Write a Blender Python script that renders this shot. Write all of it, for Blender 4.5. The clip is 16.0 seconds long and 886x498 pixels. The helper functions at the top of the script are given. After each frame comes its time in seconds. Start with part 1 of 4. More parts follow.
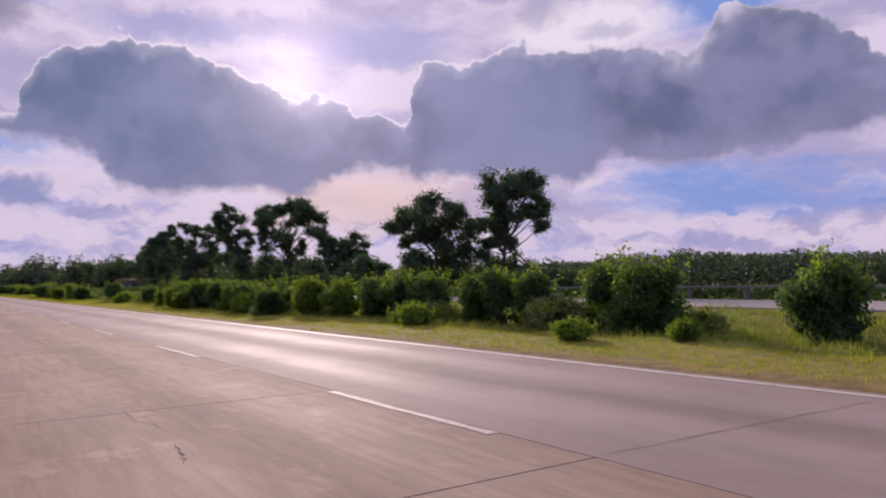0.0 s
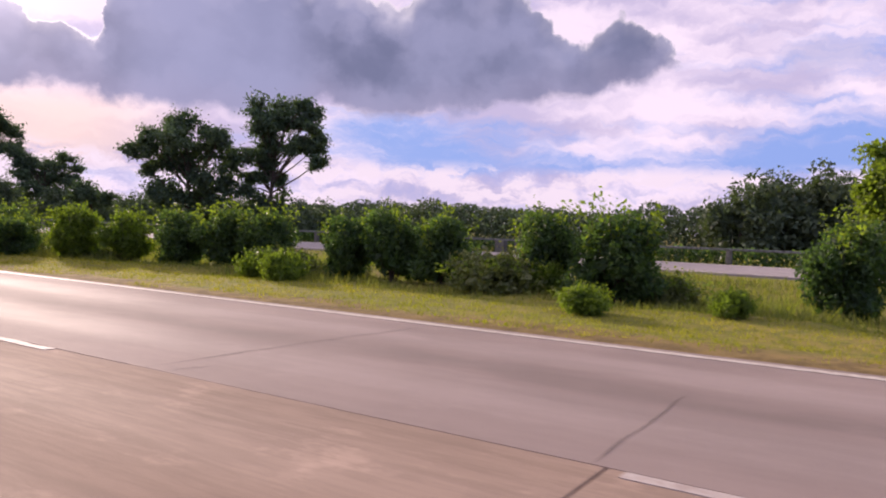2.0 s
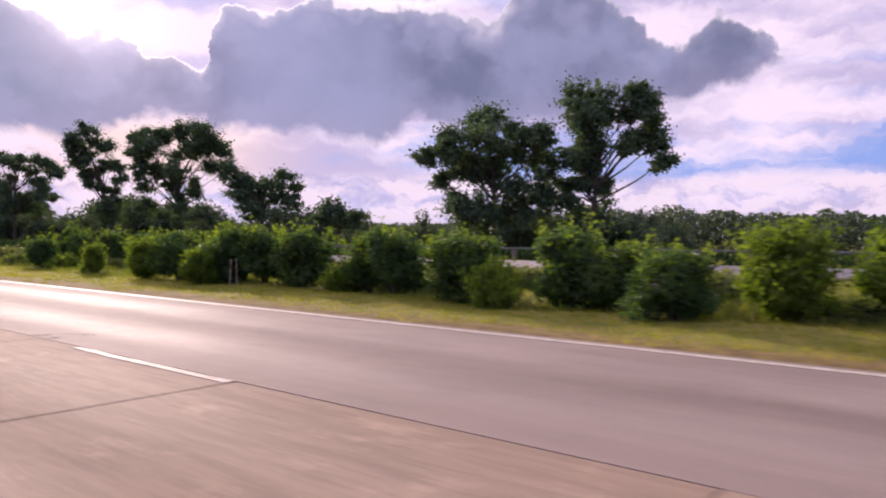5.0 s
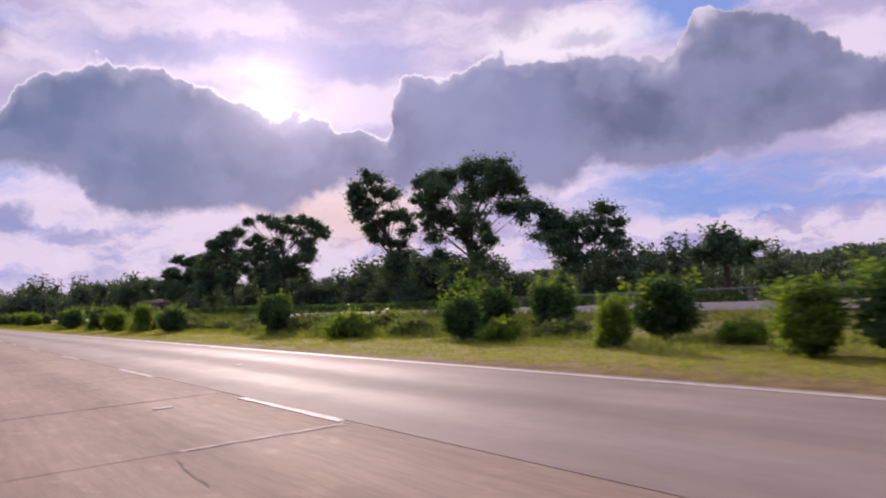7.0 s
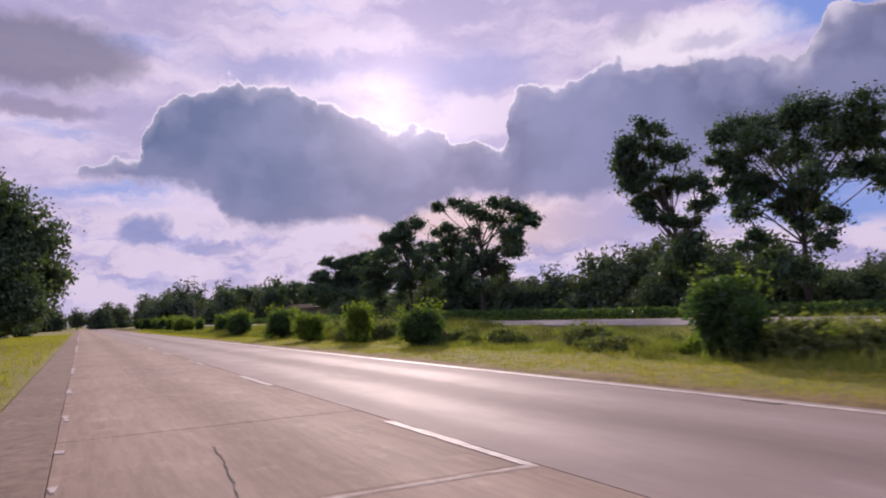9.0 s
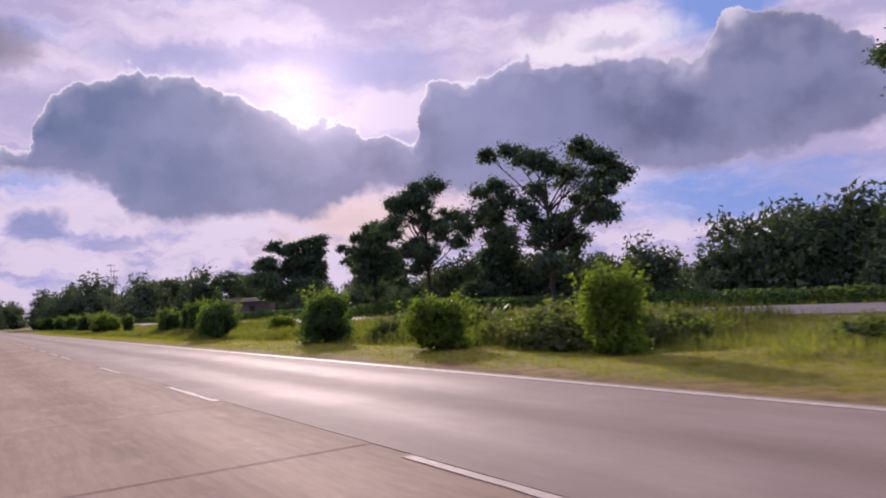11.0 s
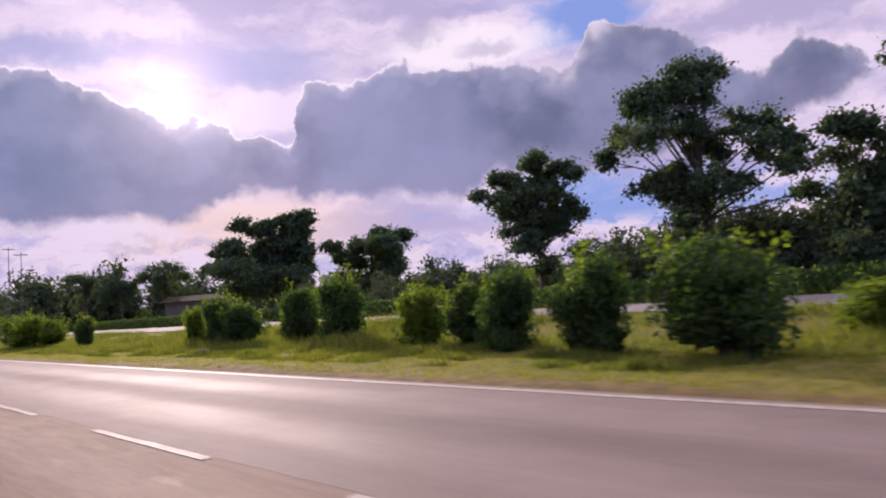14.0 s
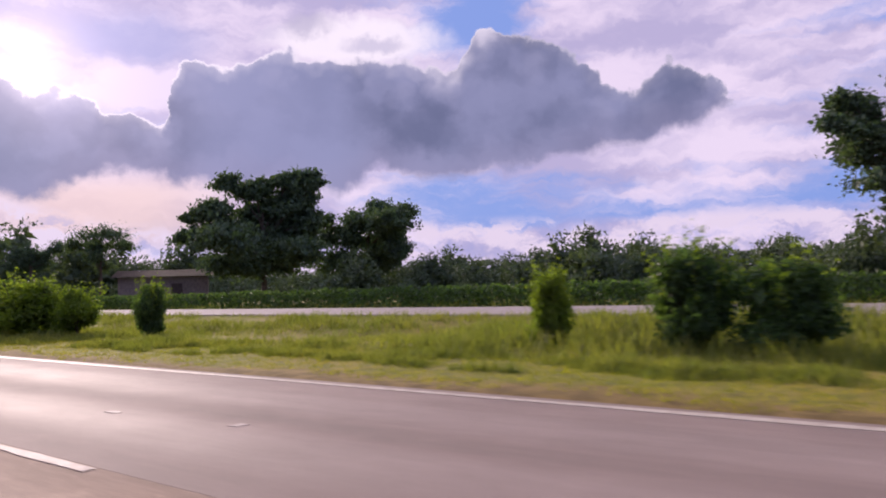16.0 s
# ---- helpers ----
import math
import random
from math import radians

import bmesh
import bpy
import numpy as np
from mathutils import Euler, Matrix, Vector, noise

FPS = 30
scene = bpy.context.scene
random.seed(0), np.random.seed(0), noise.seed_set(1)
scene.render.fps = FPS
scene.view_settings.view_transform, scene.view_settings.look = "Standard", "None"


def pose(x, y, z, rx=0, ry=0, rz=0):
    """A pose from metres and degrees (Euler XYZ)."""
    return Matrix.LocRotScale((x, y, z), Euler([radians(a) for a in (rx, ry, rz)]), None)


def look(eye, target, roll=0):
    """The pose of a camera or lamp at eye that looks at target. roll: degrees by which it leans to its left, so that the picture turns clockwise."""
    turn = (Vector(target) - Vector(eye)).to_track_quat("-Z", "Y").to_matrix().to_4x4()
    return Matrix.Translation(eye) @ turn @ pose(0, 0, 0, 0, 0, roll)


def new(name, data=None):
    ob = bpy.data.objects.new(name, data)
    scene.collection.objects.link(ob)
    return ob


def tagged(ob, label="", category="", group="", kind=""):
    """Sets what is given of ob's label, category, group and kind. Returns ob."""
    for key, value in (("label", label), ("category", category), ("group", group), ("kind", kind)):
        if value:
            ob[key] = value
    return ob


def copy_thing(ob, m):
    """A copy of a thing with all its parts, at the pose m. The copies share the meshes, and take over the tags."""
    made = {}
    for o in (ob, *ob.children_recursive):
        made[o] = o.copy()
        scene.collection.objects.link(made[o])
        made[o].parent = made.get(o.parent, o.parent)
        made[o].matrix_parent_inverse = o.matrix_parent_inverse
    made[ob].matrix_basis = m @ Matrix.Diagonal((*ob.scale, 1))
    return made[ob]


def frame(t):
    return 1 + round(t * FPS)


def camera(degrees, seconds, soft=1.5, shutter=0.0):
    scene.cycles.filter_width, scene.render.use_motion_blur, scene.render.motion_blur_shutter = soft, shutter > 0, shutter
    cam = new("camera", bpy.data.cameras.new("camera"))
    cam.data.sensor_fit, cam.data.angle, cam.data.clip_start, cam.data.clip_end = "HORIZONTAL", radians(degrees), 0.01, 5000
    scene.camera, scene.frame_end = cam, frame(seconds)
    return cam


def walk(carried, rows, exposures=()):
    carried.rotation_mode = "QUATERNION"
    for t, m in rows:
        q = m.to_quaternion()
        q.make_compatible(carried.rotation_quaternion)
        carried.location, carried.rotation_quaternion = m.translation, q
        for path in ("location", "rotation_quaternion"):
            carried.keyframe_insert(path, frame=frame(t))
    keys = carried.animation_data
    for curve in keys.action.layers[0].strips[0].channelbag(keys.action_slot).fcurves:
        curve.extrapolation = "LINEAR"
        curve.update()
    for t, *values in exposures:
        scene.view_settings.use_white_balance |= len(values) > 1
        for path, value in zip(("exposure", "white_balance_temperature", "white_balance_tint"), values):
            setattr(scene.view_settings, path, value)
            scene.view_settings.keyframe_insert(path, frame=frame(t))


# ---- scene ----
cam = camera(62.1, 16.0, soft=2.0, shutter=0.25)

# seconds, metres across, along and above the road, then heading, pitch and lean in degrees
PATH = [
    (0, -0.40, -0.00, 1.200, -34.18, 2.50, -1.10),
    (0.5, -0.44, 1.29, 1.200, -40.44, 0.39, -1.24),
    (1, -0.40, 2.84, 1.200, -46.31, -0.87, -0.85),
    (1.5, -0.37, 4.52, 1.200, -52.01, -1.66, 0.74),
    (2, -0.37, 6.31, 1.200, -56.97, -1.74, 1.97),
    (2.5, -0.39, 8.29, 1.200, -58.86, -1.69, 2.46),
    (3, -0.37, 10.54, 1.200, -58.14, -1.93, 1.71),
    (5.5, -0.32, 25.94, 1.210, -45.93, -0.06, -0.88),
    (6, -0.32, 29.50, 1.222, -41.99, 0.95, -2.33),
    (6.5, -0.32, 33.24, 1.237, -38.46, 2.11, -3.18),
    (7, -0.32, 37.20, 1.250, -35.29, 3.42, -3.39),
    (7.5, -0.21, 41.41, 1.262, -32.46, 4.53, -3.04),
    (8, -0.11, 45.85, 1.267, -29.76, 5.24, -2.94),
    (8.5, -0.01, 50.43, 1.245, -27.62, 5.19, -2.85),
    (9, 0.09, 55.11, 1.217, -26.38, 4.67, -2.78),
    (11.5, 0.25, 79.32, 1.225, -35.56, 4.24, -3.80),
    (12, 0.27, 84.35, 1.232, -37.47, 4.86, -4.16),
    (12.5, 0.28, 89.34, 1.237, -38.73, 5.08, -4.59),
    (13, 0.35, 94.39, 1.232, -39.68, 4.80, -4.58),
    (13.5, 0.42, 99.48, 1.227, -40.99, 4.21, -4.62),
    (14, 0.47, 104.65, 1.225, -42.64, 3.48, -4.55),
    (14.5, 0.58, 109.87, 1.222, -44.80, 3.01, -3.96),
    (15, 0.58, 115.15, 1.217, -47.22, 2.74, -3.31),
    (15.5, 0.60, 120.49, 1.213, -49.64, 2.76, -2.50),
    (16, 0.60, 125.83, 1.212, -52.21, 2.76, -1.88),
]


def stance(x, y, z, yaw, pitch, lean):
    """The camera's pose at that place over the road."""
    a, b = radians(yaw), radians(pitch)
    ahead = Vector((-math.sin(a) * math.cos(b), math.cos(a) * math.cos(b), math.sin(b)))
    eye = Vector((x, y, z))
    return look(eye, eye + ahead * 10, lean)


walk(cam, [(r[0], stance(*r[1:])) for r in PATH],
     [(0, -0.20, 6400, 13), (1.0, 0.0, 6500, 12), (2.0, 0.28, 6800, 11), (3.0, 0.33, 6900, 10), (5.5, 0.20, 6600, 13), (7.0, -0.02, 6450, 13),
      (9.0, -0.12, 6350, 14), (11.5, -0.08, 6350, 14), (13.0, -0.03, 6400, 14), (14.5, 0.03, 6500, 14), (16.0, 0.05, 6400, 13)])

# ---------------------------------------------------------------- light
SUN_AZ, SUN_EL = 23.0, 16.0          # degrees right of the road's direction, above the horizon
SUN_DIR = Vector((math.sin(radians(SUN_AZ)) * math.cos(radians(SUN_EL)),
                  math.cos(radians(SUN_AZ)) * math.cos(radians(SUN_EL)), math.sin(radians(SUN_EL))))

sun = new("sun", bpy.data.lights.new("sun", "SUN"))
sun.data.energy = 5.0
sun.data.angle = radians(3.0)
sun.data.color = (1.0, 0.81, 0.73)
sun.matrix_world = look(SUN_DIR * 50, (0, 0, 0))


SKY = 1.0


class Nodes:
    """Short ways to write down a node tree."""

    def __init__(self, tree):
        self.tree = tree
        tree.nodes.clear()

    def add(self, kind, **fields):
        node = self.tree.nodes.new(kind)
        if "operation" in fields:
            node.operation = fields["operation"]
        if "use_clamp" in fields:
            node.use_clamp = fields["use_clamp"]
        if "interpolation_type" in fields:
            node.interpolation_type = fields["interpolation_type"]
        if "data_type" in fields:
            node.data_type, node.blend_type = fields["data_type"], fields["blend_type"]
        if "sky_type" in fields:
            node.sky_type, node.sun_disc = fields["sky_type"], fields["sun_disc"]
        return node

    def wire(self, value, socket):
        if isinstance(value, bpy.types.NodeSocket):
            self.tree.links.new(value, socket)
        else:
            socket.default_value = value

    def math(self, op, a, b=0.0, c=0.0, clamp=False):
        n = self.add("ShaderNodeMath", operation=op, use_clamp=clamp)
        for value, socket in zip((a, b, c), n.inputs):
            self.wire(value, socket)
        return n.outputs[0]

    def step(self, x, lo, hi):
        """0 under lo, 1 over hi, smooth between."""
        n = self.add("ShaderNodeMapRange", interpolation_type="SMOOTHSTEP")
        for value, socket in zip((x, lo, hi, 0.0, 1.0), n.inputs):
            self.wire(value, socket)
        return n.outputs[0]

    def vec(self, x, y, z=0.0):
        n = self.add("ShaderNodeCombineXYZ")
        for value, socket in zip((x, y, z), n.inputs):
            self.wire(value, socket)
        return n.outputs[0]

    def split(self, v):
        n = self.add("ShaderNodeSeparateXYZ")
        self.wire(v, n.inputs[0])
        return n.outputs

    def noise(self, v, scale=1.0, detail=4.0, rough=0.55, distortion=0.0):
        n = self.add("ShaderNodeTexNoise")
        self.wire(v, n.inputs["Vector"])
        n.inputs["Scale"].default_value = scale
        n.inputs["Detail"].default_value = detail
        n.inputs["Roughness"].default_value = rough
        n.inputs["Distortion"].default_value = distortion
        return n.outputs["Fac"]

    def mix(self, fac, a, b, blend="MIX"):
        n = self.add("ShaderNodeMix", data_type="RGBA", blend_type=blend)
        self.wire(fac, n.inputs["Factor"])
        for value, socket in ((a, n.inputs[6]), (b, n.inputs[7])):
            self.wire((*value, 1.0) if isinstance(value, tuple) and len(value) == 3 else value, socket)
        return n.outputs[2]

    def ramp(self, fac, stops):
        n = self.add("ShaderNodeValToRGB")
        self.wire(fac, n.inputs[0])
        els = n.color_ramp.elements
        while len(els) < len(stops):
            els.new(0.5)
        for e, (p, c) in zip(els, stops):
            e.position, e.color = p, (*c, 1.0)
        return n.outputs[0]


def build_sky():
    """Evening sky: a thin pink veil, two long heavy clouds with lit rims, small clouds near the horizon, the sun behind them."""
    world = bpy.data.worlds.new("sky")
    scene.world = world
    world.use_nodes = True
    n = Nodes(world.node_tree)
    way = n.add("ShaderNodeTexCoord").outputs["Generated"]
    sx, sy, sz = n.split(way)
    deg = 180 / math.pi
    az = n.math("MULTIPLY", n.math("ARCTAN2", sx, sy), deg)
    el = n.math("MULTIPLY", n.math("ARCSINE", sz), deg)
    dot = n.add("ShaderNodeVectorMath", operation="DOT_PRODUCT")
    n.wire(way, dot.inputs[0])
    dot.inputs[1].default_value = SUN_DIR
    off = n.math("MULTIPLY", n.math("ARCCOSINE", n.math("MINIMUM", dot.outputs["Value"], 0.999999)), deg)

    # warped sky coordinates, for billowing edges
    plane = n.vec(az, el, 0.0)
    wa = n.math("SUBTRACT", n.noise(plane, 0.42, 6, 0.62), 0.5)
    wb = n.math("SUBTRACT", n.noise(n.vec(n.math("ADD", az, 61.0), el, 7.0), 0.42, 6, 0.62), 0.5)
    az2 = n.math("ADD", az, n.math("MULTIPLY", wa, 3.2))
    el2 = n.math("ADD", el, n.math("MULTIPLY", wb, 2.6))

    # clear sky under a veil of high cloud
    air = n.add("ShaderNodeTexSky", sky_type="NISHITA", sun_disc=False)
    air.sun_elevation, air.sun_rotation = radians(SUN_EL), radians(SUN_AZ)
    blue = n.mix(0.9, n.mix(1.0, air.outputs[0], (0.05, 0.05, 0.05), "MULTIPLY"), (0.25, 0.36, 0.80))
    streak = n.noise(n.vec(n.math("MULTIPLY", az2, 0.05), n.math("MULTIPLY", el2, 0.28), 3.0), 1.0, 6, 0.6)
    low_blue = n.math("MULTIPLY", n.step(az, 42.0, 56.0), n.math("MULTIPLY", n.step(el, 3.5, 5.0), n.step(el, 10.5, 6.5)))
    top_gap = n.math("MULTIPLY", n.step(n.math("ABSOLUTE", n.math("SUBTRACT", az2, 56.0)), 6.5, 0.0), n.step(el, 17.5, 19.0))
    thin = n.math("ADD", n.math("MULTIPLY", low_blue, 0.135), n.math("MULTIPLY", top_gap, 0.20))
    near_sun = n.step(off, 30.0, 6.0)
    veil = n.step(n.math("ADD", n.math("SUBTRACT", streak, thin), n.math("MULTIPLY", near_sun, 0.08)), 0.27, 0.52)
    tone = n.noise(n.vec(n.math("MULTIPLY", az2, 0.09), n.math("MULTIPLY", el2, 0.30), 9.0), 1.0, 5, 0.55)
    veil_colour = n.mix(n.step(tone, 0.36, 0.62), (0.49, 0.43, 0.66), (0.82, 0.69, 0.87))
    veil_colour = n.mix(n.step(el, 24.0, 50.0), veil_colour, (1.02, 0.92, 1.06))
    sky = n.mix(veil, blue, veil_colour)
    # warm band low under the sun
    warm = n.math("MULTIPLY", n.step(n.math("ABSOLUTE", n.math("SUBTRACT", az, 27.0)), 15.0, 2.0),
                  n.math("MULTIPLY", n.step(el, 2.5, 5.0), n.step(el, 10.0, 7.0)))
    sky = n.mix(n.math("MULTIPLY", warm, 0.75), sky, (0.86, 0.62, 0.58))

    # small heaped clouds over the horizon
    heap = n.noise(n.vec(n.math("MULTIPLY", az2, 0.22), n.math("MULTIPLY", el2, 0.55), 21.0), 1.0, 7, 0.62)
    band = n.math("MULTIPLY", n.step(el, 0.5, 2.0),
                  n.math("SUBTRACT", 1.0, n.step(n.math("SUBTRACT", el, n.math("MULTIPLY", n.step(az, 30.0, 14.0), 3.5)), 4.0, 5.4)))
    puff = n.math("MULTIPLY", band, n.step(heap, 0.44, 0.56))
    sky = n.mix(n.math("MULTIPLY", n.math("MULTIPLY", band, 0.7), n.step(heap, 0.5, 0.34)), sky, (0.36, 0.36, 0.66))
    sky = n.mix(puff, sky, (0.77, 0.65, 0.81))

    def blob(a0, e0, ra, re, soft):
        d = n.math("SQRT", n.math("ADD", n.math("POWER", n.math("DIVIDE", n.math("SUBTRACT", az2, a0), ra), 2.0),
                                  n.math("POWER", n.math("DIVIDE", n.math("SUBTRACT", el2, e0), re), 2.0)))
        return n.step(d, 1.0 + soft, 1.0 - soft)

    grain = n.noise(n.vec(az2, n.math("MULTIPLY", el2, 1.2), 33.0), 0.20, 3, 0.45)
    grey = n.mix(n.step(grain, 0.30, 0.70), (0.150, 0.162, 0.288), (0.265, 0.270, 0.448))
    grey = n.mix(n.step(az, 31.0, 12.0), grey, n.mix(n.step(grain, 0.30, 0.70), (0.140, 0.180, 0.330), (0.225, 0.250, 0.430)))
    grey = n.mix(n.math("MULTIPLY", n.step(n.math("ABSOLUTE", n.math("SUBTRACT", az, 39.5)), 8.0, 4.0), 0.6), grey, (0.300, 0.310, 0.520))
    # lesser clouds: bright heads over the second cloud, dark ones left of the first, a small blue one
    for a0, e0, ra, re, soft, colour, amount in (
            (46.0, 18.6, 6.6, 1.5, 0.35, (0.95, 0.84, 0.95), 0.95), (42.0, 19.7, 1.7, 0.7, 0.6, (0.50, 0.45, 0.62), 0.75), (47.5, 18.4, 2.2, 0.5, 0.6, (0.55, 0.50, 0.68), 0.7),
            (-3.0, 18.6, 7.2, 2.3, 0.30, (0.26, 0.235, 0.34), 0.9), (-2.5, 15.0, 3.6, 0.7, 0.5, (0.33, 0.28, 0.42), 0.8),
            (4.2, 6.6, 1.7, 1.1, 0.35, (0.27, 0.30, 0.56), 0.85), (8.6, 5.4, 1.8, 0.5, 0.5, (0.33, 0.34, 0.60), 0.7),
            (30.0, 18.0, 4.5, 1.6, 0.6, (0.37, 0.38, 0.68), 0.75), (14.0, 18.6, 6.0, 0.9, 0.6, (0.38, 0.39, 0.68), 0.7),
            (84.0, 12.5, 2.5, 0.9, 0.6, (0.52, 0.47, 0.68), 0.6)):
        sky = n.mix(n.math("MULTIPLY", blob(a0, e0, ra, re, soft), amount), sky, colour)

    # the two heavy clouds: bearing, height of the top, height of the base
    outline = ((-1.5, 10.9, 10.7), (0.5, 11.6, 10.4), (3.9, 12.5, 9.9), (4.3, 14.5, 9.9), (6.5, 16.6, 9.7), (9.0, 18.0, 9.3),
               (10.2, 18.2, 7.0), (12.5, 17.4, 6.5), (14.8, 17.8, 6.6), (17.0, 16.9, 7.0), (20.5, 15.5, 6.9), (22.6, 14.3, 6.2),
               (24.9, 14.2, 7.3), (27.5, 13.4, 8.4), (30.2, 12.8, 8.5), (31.7, 12.3, 8.2), (32.1, 15.5, 7.8), (33.2, 17.1, 7.7),
               (36.0, 17.2, 7.9), (39.4, 17.9, 7.7), (44.3, 17.7, 7.0), (47.5, 17.4, 9.0), (51.6, 16.6, 7.9), (53.6, 16.5, 7.8),
               (55.2, 19.1, 8.5), (58.1, 19.3, 8.7), (62.3, 18.0, 9.4), (65.1, 15.1, 9.9), (67.6, 14.1, 9.8), (69.5, 16.0, 10.5),
               (71.6, 15.5, 11.0), (74.8, 12.2, 12.4))
    cells = []
    for size, seed in ((0.42, 0.0), (1.05, 40.0)):
        cell = n.add("ShaderNodeTexVoronoi")
        cell.feature = "SMOOTH_F1"
        n.wire(n.vec(n.math("ADD", n.math("ADD", az, seed), n.math("MULTIPLY", wa, 1.6)), n.math("ADD", el, n.math("MULTIPLY", wb, 1.6)), 0.0), cell.inputs["Vector"])
        cell.inputs["Scale"].default_value = size
        cell.inputs["Smoothness"].default_value = 0.35
        cells.append(n.math("SUBTRACT", cell.outputs["Distance"], 0.45))
    billow = n.math("ADD", n.math("MULTIPLY", cells[0], 1.5), n.math("MULTIPLY", cells[1], 0.6))
    wc = n.math("SUBTRACT", n.noise(plane, 1.1, 5, 0.6), 0.5)
    az3 = n.math("ADD", az, n.math("ADD", n.math("MULTIPLY", wa, 1.3), n.math("MULTIPLY", wc, 0.7)))
    el3 = n.math("ADD", el, n.math("ADD", n.math("MULTIPLY", wb, 1.4), n.math("MULTIPLY", wc, 0.8)))
    line = n.ramp(n.math("DIVIDE", n.math("ADD", az3, 2.0), 78.0, clamp=True), [((a + 2.0) / 78.0, (t / 25.0, b / 25.0, 0.0)) for a, t, b in outline])
    top, base, _ = n.split(line)
    under = n.math("SUBTRACT", n.math("SUBTRACT", n.math("MULTIPLY", top, 25.0), el3), billow)
    over = n.math("SUBTRACT", el2, n.math("MULTIPLY", base, 25.0))
    body = n.math("MULTIPLY", n.step(under, 0.0, 0.22), n.step(over, -0.3, 0.9))
    body = n.math("MULTIPLY", body, n.math("MULTIPLY", n.step(az3, -2.0, -1.0), n.step(az3, 74.9, 74.3)))
    lit = n.math("ADD", 0.36, n.math("MULTIPLY", n.step(off, 40.0, 6.0), 0.64))
    rim = n.math("MULTIPLY", n.math("ADD", n.math("MULTIPLY", n.step(under, 0.45, 0.12), 0.75), n.math("MULTIPLY", n.step(under, 1.4, 0.1), 0.25)), lit)
    deep = n.mix(n.step(over, 0.0, 3.5), n.mix(0.35, grey, (0.36, 0.32, 0.50)), grey)
    deep = n.mix(n.math("MULTIPLY", n.step(billow, 0.35, -0.65), n.math("MULTIPLY", n.step(under, 6.0, 0.5), 0.30)), deep, (0.47, 0.44, 0.64))
    head = n.math("MULTIPLY", n.step(n.math("ABSOLUTE", n.math("SUBTRACT", az2, 54.6)), 4.2, 1.2), n.math("MULTIPLY", n.step(under, 2.6, 0.2), n.step(billow, 0.5, -0.5)))
    deep = n.mix(n.math("MULTIPLY", head, 0.75), deep, (0.85, 0.76, 0.90))
    sky = n.mix(body, sky, n.mix(rim, deep, (1.0, 0.88, 1.0)))

    # haze along the horizon, then the glow round the sun
    sky = n.mix(n.math("MULTIPLY", n.step(el, 3.5, -0.5), 0.5), sky, (0.66, 0.57, 0.76))

    def glow(width, power):
        return n.math("MULTIPLY", n.math("EXPONENT", n.math("MULTIPLY", n.math("POWER", n.math("DIVIDE", off, width), 1.5), -1.0)), power)

    shine = n.math("ADD", glow(2.8, 0.30), n.math("ADD", glow(5.2, 0.28), glow(12.0, 0.10)))
    wide = n.add("ShaderNodeMix", data_type="RGBA", blend_type="ADD")
    wide.inputs["Factor"].default_value = 1.0
    n.wire(sky, wide.inputs[6])
    n.wire(n.mix(1.0, (1.0, 0.80, 0.90), n.vec(shine, shine, shine), "MULTIPLY"), wide.inputs[7])
    # the ground's side of the sky
    sky = n.mix(n.step(el, -0.2, -1.5), wide.outputs[2], (0.10, 0.10, 0.07))
    away = n.step(off, 120.0, 60.0)
    dusk = n.vec(*(n.math("ADD", low, n.math("MULTIPLY", away, 1.0 - low)) for low in (0.50, 0.64, 0.88)))
    sky = n.mix(1.0, sky, dusk, "MULTIPLY")
    back = n.add("ShaderNodeBackground")
    n.wire(sky, back.inputs["Color"])
    back.inputs["Strength"].default_value = SKY
    n.wire(back.outputs[0], n.add("ShaderNodeOutputWorld").inputs["Surface"])


build_sky()


